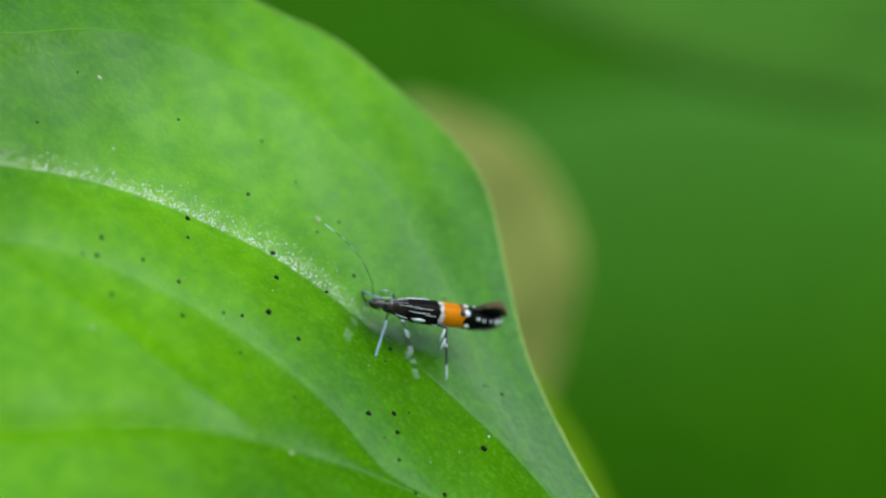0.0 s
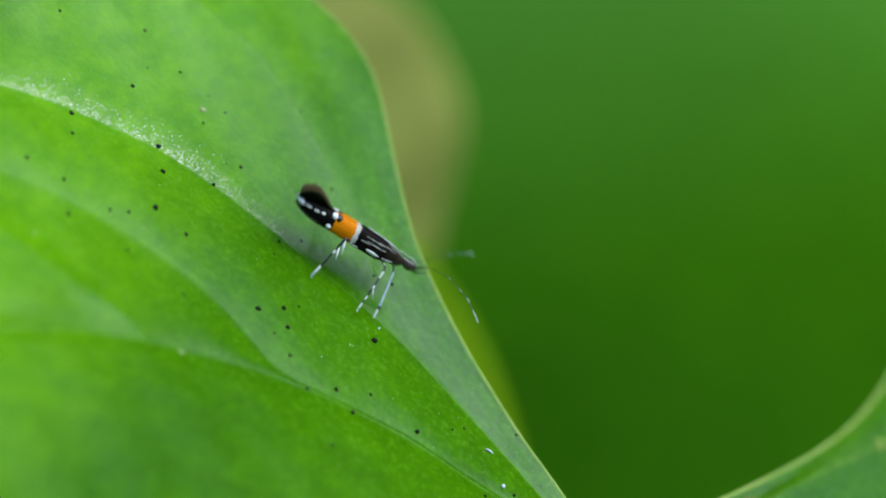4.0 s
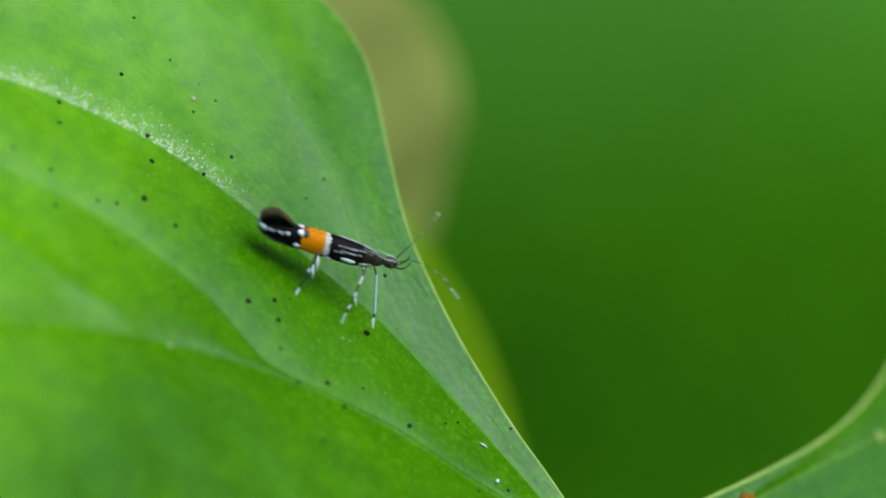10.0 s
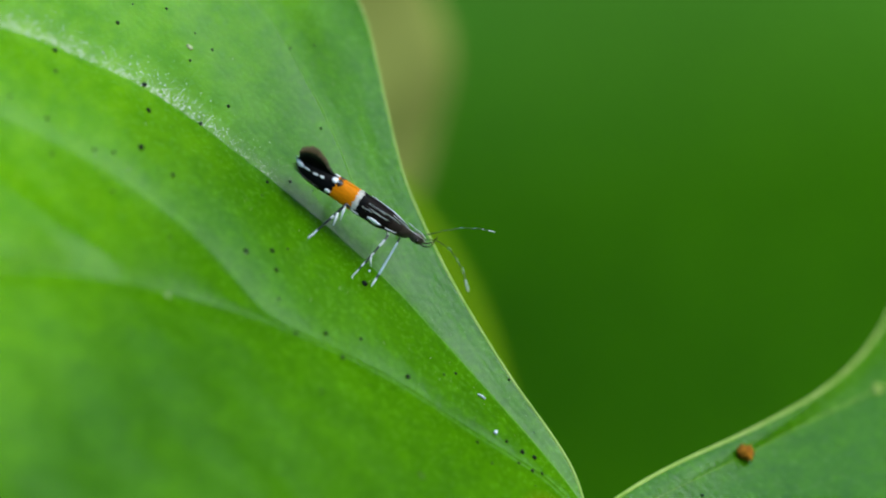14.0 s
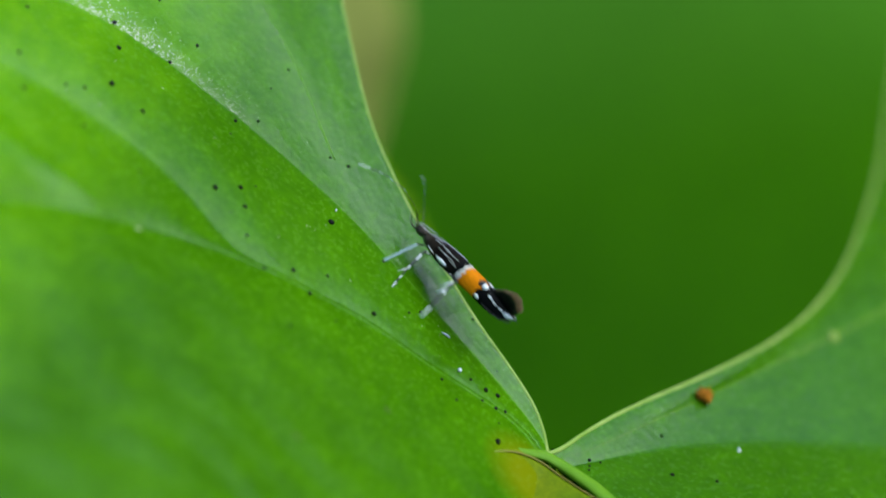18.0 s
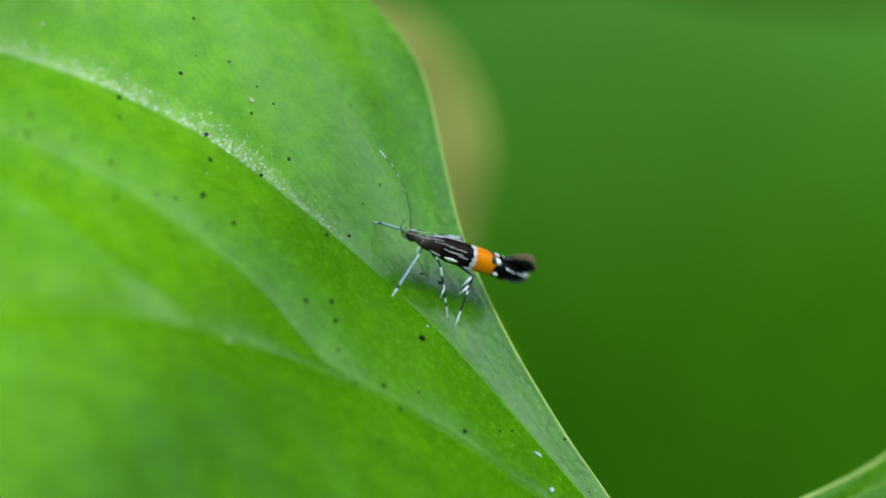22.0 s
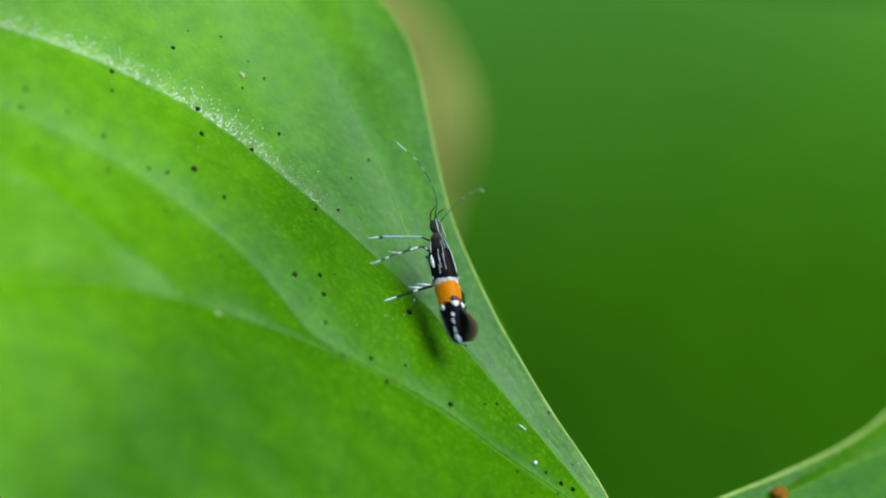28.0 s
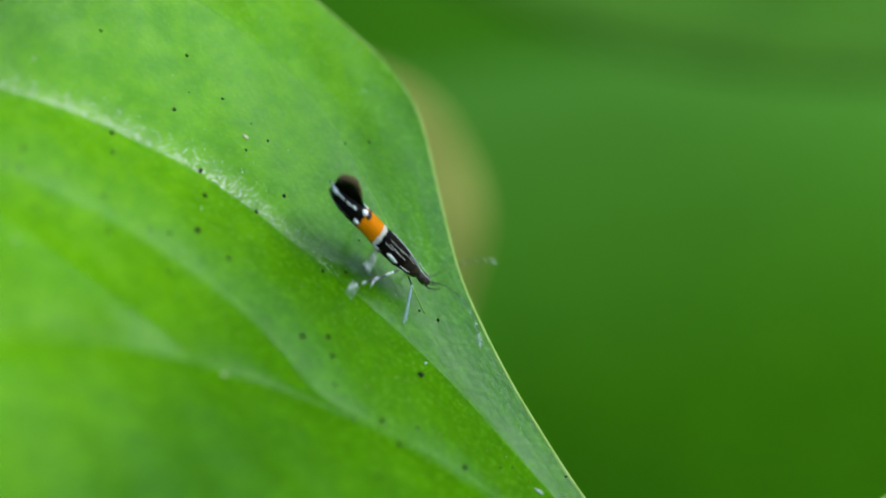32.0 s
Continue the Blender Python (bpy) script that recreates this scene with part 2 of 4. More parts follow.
def sheet(points, thick=0.0):
    """A closed skin over a grid of points (rows, columns, 3), in metres, with a back of that thickness."""
    bm = bmesh.new()
    rows, cols = points.shape[:2]
    if thick:
        du = np.gradient(points, axis=0)
        dv = np.gradient(points, axis=1)
        nrm = np.cross(du, dv)
        nrm /= np.linalg.norm(nrm, axis=2, keepdims=True) + 1e-12
        layers = (points, points - nrm * thick)
    else:
        layers = (points,)
    vs = [[[bm.verts.new(p) for p in row] for row in layer] for layer in layers]
    for i in range(rows - 1):
        for j in range(cols - 1):
            a = vs[0]
            bm.faces.new((a[i][j], a[i + 1][j], a[i + 1][j + 1], a[i][j + 1]))
            if thick:
                b = vs[1]
                bm.faces.new((b[i][j], b[i][j + 1], b[i + 1][j + 1], b[i + 1][j]))
    if thick:
        ring = [(i, 0) for i in range(rows)] + [(rows - 1, j) for j in range(1, cols)]
        ring += [(i, cols - 1) for i in range(rows - 2, -1, -1)] + [(0, j) for j in range(cols - 2, 0, -1)]
        for (i, j), (k, l) in zip(ring, ring[1:] + ring[:1]):
            bm.faces.new((vs[0][i][j], vs[1][i][j], vs[1][k][l], vs[0][k][l]))
    return bm


def tube(points, radii, sides=8, flat=1.0, bm=None, slots=None, up=(0, 0, 1)):
    """A tapered limb through the points, closed at both ends; slots gives each ring's material."""
    bm = bm or bmesh.new()
    pts = [Vector(p) for p in points]
    rings = []
    for i, p in enumerate(pts):
        d = (pts[min(i + 1, len(pts) - 1)] - pts[max(i - 1, 0)]).normalized()
        s = d.cross(Vector(up))
        s = s.normalized() if s.length > 1e-4 else d.orthogonal().normalized()
        u = s.cross(d)
        r = radii[i] if hasattr(radii, "__len__") else radii
        rings.append([bm.verts.new(p + (s * math.cos(q) + u * flat * math.sin(q)) * r) for q in (2 * math.pi * k / sides for k in range(sides))])
    for i in range(len(rings) - 1):
        for k in range(sides):
            f = bm.faces.new((rings[i][k], rings[i][(k + 1) % sides], rings[i + 1][(k + 1) % sides], rings[i + 1][k]))
            if slots:
                f.material_index = slots[i]
    for ring, i in ((rings[0][::-1], 0), (rings[-1], -1)):
        f = bm.faces.new(ring)
        if slots:
            f.material_index = slots[i]
    return bm


def blob(centre, size, seed=0, rough=0.12, level=2, turn=0.0):
    bm = bmesh.new()
    bmesh.ops.create_icosphere(bm, subdivisions=level, radius=1.0)
    c, s = math.cos(turn), math.sin(turn)
    for v in bm.verts:
        k = 1 + rough * noise.noise(v.co * 1.7 + Vector((seed * 7.3, seed * 1.9, 0)))
        p = Vector((v.co.x * size[0], v.co.y * size[1], v.co.z * size[2])) * k
        v.co = Vector((p.x * c - p.y * s, p.x * s + p.y * c, p.z)) + Vector(centre)
    return bm


# ---- leaf plan, in millimetres of the leaf's own plane (a runs to the sinus, b to the margin) ----
def chaikin(points, rounds=3):
    p = np.array(points, float)
    for _ in range(rounds):
        q = np.empty((2 * len(p), 2))
        q[0], q[-1] = p[0], p[-1]
        q[1:-1:2] = 0.75 * p[:-1] + 0.25 * p[1:]
        q[2:-1:2] = 0.25 * p[:-1] + 0.75 * p[1:]
        p = q
    return p


MARGIN = chaikin([(-44.00, -14.24), (-34.00, -2.24), (-26.00, 3.56), (-18.67, 7.76), (-15.88, 10.17), (-13.52, 10.72), (-11.59, 10.98), (-9.67, 11.34), (-7.77, 10.66), (-6.01, 8.92), (-4.50, 7.22), (-2.06, 4.77), (0.24, 3.23), (2.88, 1.94), (5.48, 0.89), (8.13, 0.17), (9.81, -0.47), (11.00, -1.70), (11.30, -2.90), (12.20, -6.00), (15.00, -15.00), (19.00, -28.00)])
VEIN_0 = chaikin([(-44, -38.97), (-30, -19.5), (-22.4, -8.2), (-21.45, -5.66), (-20.68, -2.53), (-19.58, -0.05), (-18.22, 1.55), (-17.04, 2.9), (-15.44, 4.2), (-13.93, 4.85), (-12.51, 5.45), (-10.7, 5.7),
                  (-8.94, 5.35), (-7.29, 4.65), (-5.66, 3.95), (-3.74, 2.8), (-2.14, 1.75), (-0.15, 0.75), (1.72, 0.19), (4.5, -0.4), (7.5, -0.7), (9.6, -1.05), (11, -2.2), (11.4, -3.1), (12.2, -6.2), (15, -15.3), (19, -28.4)])
VEIN_1 = chaikin([(-44, -64), (-30, -33.7), (-17.7, -9.9), (-15.8, -7.1), (-13.6, -4.8), (-12.2, -3.75), (-10.5, -2.5), (-8.8, -1.75), (-7.2, -1.3), (-3.7, -0.5), (0, -0.1), (2, -0.2),
                  (4.9, -0.5), (7.8, -0.8), (9.9, -1.15), (11, -1.6), (11.5, -3), (12.2, -6.4), (15, -15.6), (19, -28.8)])
VEIN_2 = chaikin([(-44, -78), (-30, -46), (-16, -13.2), (-12.4, -9.5), (-8.7, -7.4), (-6.5, -6.75), (-4.5, -6.5), (-2.8, -6.7), (-1.5, -6.9), (0.7, -5.4),
                  (2.7, -4.2), (5, -3.45), (7.3, -2.5), (9.6, -1.7), (11, -2.0), (11.5, -3.3), (12.2, -6.7), (15, -16), (19, -29.2)])
VEIN_3 = chaikin([(-44, -120), (-30, -80), (-12, -23.8), (-8.3, -15.5), (-7.2, -13.5), (-5.9, -11.7), (-4.4, -10), (-3.2, -8.7), (-1.6, -7.2), (0.7, -5.6), (2.7, -4.4), (5, -3.6),
                  (7.3, -2.7), (9.6, -1.9), (11, -2.3), (11.5, -3.6), (12.2, -6.9), (15, -16.3), (19, -29.6)])
SIDE_VEIN = chaikin([(-4.5, -2.6), (-1.8, -2.6), (0.6, -2.35), (3, -2.1), (5.8, -1.8), (8, -1.4)])
FORK = chaikin([(-30, -24), (-18, -15.4), (-15, -14.2), (-12.6, -13.2), (-10.9, -12.5), (-9.1, -12.05), (-8.05, -11.8), (-6.6, -11.2), (-5.2, -10.9), (-4.4, -10.5)])
LINES = (VEIN_3, VEIN_2, VEIN_1, VEIN_0, MARGIN)
RISES = (0.30, 0.21, 0.155, 0.25, 0.03)


def line_at(line, a):
    return np.interp(a, line[:, 0], line[:, 1])


def leaf_height(a, b):
    """Height of the blade over its mean plane, in millimetres: swollen panels between sunken veins, and a drooping margin."""
    a, b = np.broadcast_arrays(np.asarray(a, float), np.asarray(b, float))
    out = np.full(a.shape, -0.2)
    low, rest = line_at(VEIN_3, a) - 27, -0.2
    for k, line in enumerate(LINES):
        up = np.maximum(line_at(line, a), low + 0.02)
        wide = np.maximum(up - low, 1e-3)
        q = (b - low) / wide
        span = np.maximum(up - line_at(VEIN_1, a), 0)
        near = -0.2 + (0, 0, 0, 1, 1)[k] * (0.16 * span - 0.005 * span ** 2)
        swell = RISES[k] * np.minimum(wide, 9) * q * (1 - q.clip(0, 1)) ** (4, 1.6, 1.6, 8, 4)[k] * (((-1 - a) / 7).clip(0.12, 1) if k == 3 else 1)
        out = np.where((q >= 0) & (q <= 1), rest + (near - rest) * q + swell, out)
        low, rest = up, near
    # the lowest panel rolls over into the crease of its upper vein, and is softly ribbed
    under = np.maximum(line_at(VEIN_3, a) - b, 0)
    out = out + 0.44 * (1 - np.exp(-under / 2.3))
    out = out + 0.014 * np.sin(2 * np.pi * under / 2.1 - 0.8 * a + 1.9 * np.sin(0.45 * a + 0.3 * b)) * (0.6 + 0.4 * np.sin(0.5 * a - 0.37 * b)) * (1 - np.exp(-under / 2.0))
    # a faint forked vein, and the blade's slight pillows
    out = out + 0.07 * np.exp(-((b - line_at(FORK, a)) / 0.55) ** 2) * ((-5.0 - a) / 2).clip(0, 1)
    return out + 0.022 * np.sin(1.1 * a + 0.7 * b) * np.sin(0.9 * b - 0.35 * a) * (1 - np.exp(-(b - line_at(VEIN_1, a)) ** 2 / 0.5))


def footing(a, b):
    """The blade's height under something that bridges its creases."""
    return float(np.mean([leaf_height(a + da, b + db) for da in (-0.7, 0, 0.7) for db in (-0.9, 0, 0.9)])) + 0.05


def on_leaf(a, b, lift=0.0):
    """The blade's surface at a place of the mean plane, taken along the slope of the view."""
    true = b
    for _ in range(8):
        true = b - 1.646 * float(leaf_height(a, true))
    return Vector((a, true, float(leaf_height(a, true)) + lift)) * MM


LEAF_POSE = VIEW @ Matrix(((0.71086, 0.36522, 0.60107, -0.00187), (-0.70333, 0.36913, 0.60751, -0.00117), (0.00000, -0.85461, 0.51927, -0.00056), (0, 0, 0, 1)))

# ---- the leaf ----
leaf = tagged(new("leaf"), "glossy green heart-shaped leaf with raised veins and black specks", "leaf")
leaf.matrix_world = LEAF_POSE


def blade_points():
    a = np.concatenate([np.linspace(-44, -22, 40)[:-1], np.linspace(-22, 11, 240)[:-1], np.linspace(11, 19, 30)])
    stops = [line_at(VEIN_3, a) - 27] + [line_at(k, a) for k in LINES]
    stops = [np.minimum(stops[0], stops[1] - 0.5)] + stops[1:]
    for k in range(2, 6):
        stops[k] = np.maximum(stops[k], stops[k - 1] + 0.02)
    cols = []
    for lo, hi, count in zip(stops, stops[1:], (80, 30, 70, 50, 50)):
        for q in np.linspace(0, 1, count, endpoint=False):
            cols.append(np.stack([a, lo + (hi - lo) * q], 1))
    cols.append(np.stack([a, stops[-1]], 1))
    ab = np.stack(cols, 1)
    h = leaf_height(ab[..., 0], ab[..., 1])
    return np.concatenate([ab, h[..., None]], 2) * MM


blade = blade_points()
runs = np.cumsum(np.concatenate([[0.0]] + [np.full(n, w / n) for n, w in ((80, 2.4), (30, 0.5), (70, 0.7), (50, 0.6), (50, 0.6))]))
lay_uv(part("blade", sheet(blade, 0.00022), LEAF, leaf), blade[..., 0] / 0.008, runs[None, :] + 0 * blade[..., 0])


def line_tube(line, lo, hi, radius, lift, count=120, flat=1.0, shift=0.0):
    a = np.linspace(lo, hi, count)
    b = line_at(line, a) + shift
    h = leaf_height(a, b - 0.02)
    pts = np.stack([a, b, h + lift], 1) * MM
    return tube(pts, [radius * MM * (0.75 + 0.5 * min(1, max(0, (x + 20) / 31))) for x in a], 8, flat)


part("margin", line_tube(MARGIN, -43, 11.1, 0.07, -0.04, 260), RIM, leaf, "pale yellow-green thickened leaf edge")
for vein_line, lo, hi, radius in ((VEIN_0, -30, -1.6, 0.042), (VEIN_1, -30, 11, 0.06), (VEIN_2, -22, -1.5, 0.05), (VEIN_3, -14, 11, 0.05), (SIDE_VEIN, -4.5, 8, 0.03), (FORK, -20, -5.0, 0.045)):
    part("vein", line_tube(vein_line, lo, hi, radius, -0.006 if radius == 0.042 else -0.035, 160, 0.6), VEIN, leaf)

# the other basal lobe, hinged at the sinus and turned up
LOBE_EDGE = chaikin([(-0.3, -2.3), (0.1, -1.6), (0.47, 0.3), (1.32, 3.2), (3.23, 8.1), (4.95, 13.6), (5.55, 19.6), (5.1, 26.7), (4.4, 33), (3.6, 38), (2, 48)])
LOBE_VEIN = chaikin([(0.1, -2.1), (0.85, -0.7), (2.1, 2.7), (3.45, 6.4), (4.8, 10.4), (6.7, 15.3), (9, 23), (10.5, 34)])
LOBE_FOLD = chaikin([(0.3, -2.3), (1.37, -0.7), (3.9, 3.1), (9.6, 8.1), (18, 14)])


def lobe_point(c, b, h):
    return np.stack([11.2 + 0.903 * c - 0.43 * h, b, 0.43 * c + 0.903 * h - 0.1], -1) * MM


def resample(line, count):
    s = np.concatenate([[0], np.cumsum(np.linalg.norm(np.diff(line, axis=0), axis=1))])
    q = np.linspace(0, s[-1], count)
    return np.stack([np.interp(q, s, line[:, 0]), np.interp(q, s, line[:, 1])], 1)


def lobe_points():
    lines = [resample(k, 120) for k in (LOBE_EDGE, LOBE_VEIN, LOBE_FOLD, chaikin([(0.5, -2.5), (1.5, -6), (8, -9), (20, -12), (34, -10)]))]
    heights = (0.2, -0.25, -0.85, 0.4)
    first = (0.2, 0.0, -0.15, 0.0)
    cols = []
    for k, count in enumerate((26, 20, 36)):
        for q in np.linspace(0, 1, count, endpoint=k == 2):
            line = lines[k] * (1 - q) + lines[k + 1] * q
            far = np.linspace(0, 1, 120)
            bow = 4 * q * (1 - q) * (0.05, 0.0, 0.0)[k] * np.minimum(1, far * 4)
            plain_h = first[k] * (1 - q) + first[k + 1] * q
            h = plain_h + (heights[k] * (1 - q) + heights[k + 1] * q - plain_h) * np.minimum(1, far * 2.2) + bow
            cols.append(lobe_point(line[:, 0] + 0.475 * (h - plain_h), line[:, 1] - 1.82 * (h - plain_h), h))
    return np.stack(cols, 1)


def on_lobe(c, b, lift=0.0):
    """The lobe's surface at a place of its own plane, taken along the slope of the view."""
    pts = (lobe_points() / MM - (11.2, 0, -0.1)) @ np.array(((0.903, 0, -0.43), (0, 1, 0), (0.43, 0, 0.903)))
    flat = pts.reshape(-1, 3)
    h = 0.0
    for _ in range(6):
        h = float(flat[np.argmin((flat[:, 0] - c - 0.475 * h) ** 2 + (flat[:, 1] - b + 1.82 * h) ** 2), 2])
    return Vector(lobe_point(np.array(c + 0.475 * h), np.array(b - 1.82 * h), np.array(h + lift)))


lobe = lobe_points()[:, ::-1]
lay_uv(part("lobe", sheet(lobe, 0.00022), LEAF, leaf), lobe[..., 1] / 0.008, np.linspace(4.6, 6.6, lobe.shape[1])[None, :] + 0 * lobe[..., 1])
edge = resample(LOBE_EDGE, 140)
part("margin", tube(lobe_point(edge[:, 0], edge[:, 1], np.full(140, 0.17)), 0.00009, 8), RIM, leaf, "pale yellow-green thickened leaf edge")
part("vein", tube(lobe_points()[:, 26] + np.array((0, 0, -0.025)) * MM, np.linspace(0.00004, 0.00009, 120), 8, 0.6), LOBE_RIB, leaf, "pale yellow vein of the lobe")

# ---- ground and far leaves ----
bm = bmesh.new()
bmesh.ops.create_grid(bm, x_segments=40, y_segments=40, size=400)
ground = part("ground", bm, SOIL, None)
tagged(ground, "dark mossy ground far below the leaf", "ground", kind="structure")

# unseen green ring, added to keep low sky out of the leaf's reflections
ring = np.linspace(0, 2 * np.pi, 181)
rise = np.linspace(0, 1, 30)
shrubs = np.zeros((181, 30, 3))
for i, q in enumerate(ring):
    for j, k in enumerate(rise):
        lump = noise.fractal(Vector((math.cos(q) * 5, math.sin(q) * 5, k * 3)), 0.6, 2.1, 5)
        top = 2.5 + 0.25 * noise.noise(Vector((math.cos(q) * 3, math.sin(q) * 3, 9)))
        far = 4.2 + 0.5 * lump + 0.5 * k * k
        shrubs[i, j] = (far * math.cos(q), far * math.sin(q), k * top - 0.02)
tagged(part("backdrop", sheet(shrubs[:, ::-1]), SKY_SCREEN, None), "unseen dark green ring that screens off the low sky", "shrubs", kind="structure")


def far_leaf(name, size, mat, m, label, bend=0.25, seed=1, taper=0.0, arch=0.0):
    """A broad pointed leaf, tip along its own x, a metre long before its size is given; arch rolls its two halves back."""
    ob = tagged(new(name), label, "leaf")
    u = np.linspace(0, 1, 40)[:, None]
    v = np.linspace(-1, 1, 25)[None, :]
    half = 0.33 * np.sin(np.pi * u ** 0.75) ** 0.8 * (1 - taper * u) + 0.002
    x = (u - 0.5) + 0 * v
    y = half * v
    z = -bend * (u - 0.4) ** 2 + 0.12 * np.abs(v) * half - arch * (v * half) ** 2 + 0.012 * np.sin(18 * u + 2 * np.abs(v) + seed)
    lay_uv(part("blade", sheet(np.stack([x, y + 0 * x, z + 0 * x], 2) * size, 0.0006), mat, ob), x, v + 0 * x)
    part("midrib", tube([((k - 0.5) * size, 0, (-bend * (k - 0.4) ** 2 - 0.004) * size) for k in np.linspace(0, 1, 24)], [size * 0.012 * (1.15 - k) for k in np.linspace(0, 1, 24)]), VEIN, ob)
    ob.matrix_world = m
    foot = m.inverted() @ Vector((m.translation.x - 0.05, m.translation.y + 0.12, -0.01))
    start = Vector((-0.5 * size, 0, -bend * 0.16 * size))
    path = [start + (foot - start) * k + Vector((0, 0, -0.25)) * size * math.sin(k * math.pi) for k in np.linspace(0, 1, 16)]
    part("stalk", tube(path, 0.0016), STALK, ob)
    return ob


def view_pose(x, y, z, rx=0, ry=0, rz=0):
    return VIEW @ pose(x * MM, y * MM, z * MM, rx, ry, rz)


far_leaf("background_leaf", 1.2, BACK_DEEP, view_pose(60, -60, -430, -45, 10, 10), "broad deep green leaf far behind", 0.1, 5)
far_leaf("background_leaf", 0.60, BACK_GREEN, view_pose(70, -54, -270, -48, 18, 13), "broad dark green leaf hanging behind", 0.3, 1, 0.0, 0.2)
far_leaf("background_leaf", 0.30, BACK_LIGHT, view_pose(50, 99, -240, -40, 10, -14), "pale green leaf hanging far behind", 0.2, 2)
far_leaf("background_leaf", 0.060, BACK_LIME, view_pose(-12.8, -16.2, -60, 0, 0, -58), "lime-green leaf close behind the speckled leaf", 0.2, 3)
far_leaf("dry_leaf", 0.031, BACK_TAN, view_pose(-7.6, 9.0, -105, -30, 20, -80), "withered tan leaf hanging behind", 0.2, 4)


# ---- specks and crumbs on the leaf ----
SPECKS = [(-13.93, -9.51, 4), (-13.49, -10.44, 4), (-13.79, -10.98, 3), (-12.74, -11.05, 2), (-12.10, -11.41, 4), (-12.54, -8.66, 3), (-11.23, -8.05, 4), (-10.17, -9.33, 4), (-9.48, -7.42, 3), (-9.02, -6.74, 3), (-8.60, -5.41, 5), (-9.47, -3.51, 4), (-7.21, -5.25, 4), (-8.02, -8.40, 3), (-10.30, -2.55, 4), (-9.99, 0.65, 4), (-7.89, 0.30, 5), (-3.66, -5.37, 4.5), (-3.10, -4.23, 4.5), (-2.52, -4.90, 4), (-2.68, -5.70, 2), (-1.75, -6.03, 3), (-2.79, -3.48, 2), (-0.55, -6.75, 3), (0.17, -5.53, 4), (1.14, -4.24, 3), (1.13, -5.83, 4), (-0.11, -1.65, 5.5), (-13.01, -4.96, 4), (-12.40, -5.77, 3), (-11.97, -2.90, 3), (-5.16, 3.67, 4), (-5.05, 1.86, 3), (-4.48, -0.35, 4), (-1.99, 4.88, 3), (-1.42, 4.47, 5), (-1.80, 1.43, 4), (-1.11, 1.90, 5), (3.18, -3.85, 4), (4.05, -2.17, 2.5), (4.33, -1.59, 2.5), (1.42, -8.03, 3), (2.41, -5.87, 2), (-8.10, 6.12, 4), (-7.64, 7.51, 4), (-6.54, 6.58, 2), (-4.99, -1.43, 3), (-4.75, -2.25, 2), (-3.72, 0.31, 2), (-5.68, -7.95, 3), (0.20, 3.34, 2), (-16.19, -0.76, 4), (-13.92, 2.33, 4), (-12.54, -0.93, 5), (-11.95, 2.01, 4), (-12.76, 0.63, 3), (-9.81, 2.21, 4), (-10.65, 2.21, 3), (5.89, 0.58, 4), (-8.03, -1.79, 3), (6.43, -3.70, 3), (7.21, -2.37, 3), (7.86, -2.15, 4), (8.31, -1.86, 4), (8.00, -2.80, 2.5), (8.54, -2.54, 3), (8.88, -2.24, 3), (8.93, -3.05, 2), (9.27, -3.97, 5), (7.27, -3.95, 2.5), (10.67, -2.46, 2), (11.06, -1.77, 4), (7.75, -0.71, 2), (-18.54, -7.40, 4), (-19.42, -3.31, 3)]
for i, (a, b, r) in enumerate(SPECKS):
    r *= 0.016 if b > line_at(VEIN_1, a) else 0.025
    part("speck", blob(on_leaf(a, b, r * 0.2), (r * MM, r * MM * (0.8 + 0.05 * (i % 6)), r * MM * 0.7), i, 0.35, 1, i), SPECK, leaf)
for i, (a, b, r) in enumerate(((-10.37, 1.28, 10), (-4.27, -10.35, 7), (-5.0, -3.2, 2), (-9.0, -2.2, 2), (1.8, -3.4, 2.5), (-0.6, -2.9, 2.5), (-18.88, -2.54, 9), (-11.42, -13.37, 7), (-16.47, -5.15, 6), (-8.28, -6.79, 2.5), (-0.99, -4.68, 2.5))):
    r *= 0.014
    part("pale_spot", blob(on_leaf(a, b, 0), (r * 1.2 * MM, r * MM, r * 0.4 * MM), i, 0.3, 1, i), PALE, leaf)
for i, (c, b, r) in enumerate(((1.17, -1.15, 4), (1.3, -1.53, 3), (1.36, -1.79, 3), (1.56, -1.02, 3), (2.91, 2.4, 4), (4.0, 0.17, 5), (5.52, 1.01, 4), (6.3, 9.6, 3))):
    r *= 0.018
    p = on_lobe(c, b, 0.01)
    part("speck", blob(p, (r * MM, r * MM, r * MM), i, 0.3, 1, i), SPECK, leaf)
for c, b, r, mat in ((6.58, 15.05, 0.30, STALK), (5.72, 3.68, 0.09, FIBRE)):
    part("pale_spot", blob(on_lobe(c, b), (r * MM, 1.3 * r * MM, 0.3 * r * MM), 5, 0.3, 2), mat, leaf)
grain = on_leaf(6.71, -2.51, 0.05)
part("pale_spot", blob(grain, (0.08 * MM, 0.1 * MM, 0.07 * MM), 5, 0.3, 2), FIBRE, leaf)

for a, b, r in ((4.02, -12.07, 0.24), (5.68, -7.39, 0.20)):
    part("stain", blob(on_leaf(a, b, -0.015), (r * MM, 0.8 * r * MM, 0.035 * MM), a, 0.5, 2), STAIN, leaf, "dull brown-green stain")

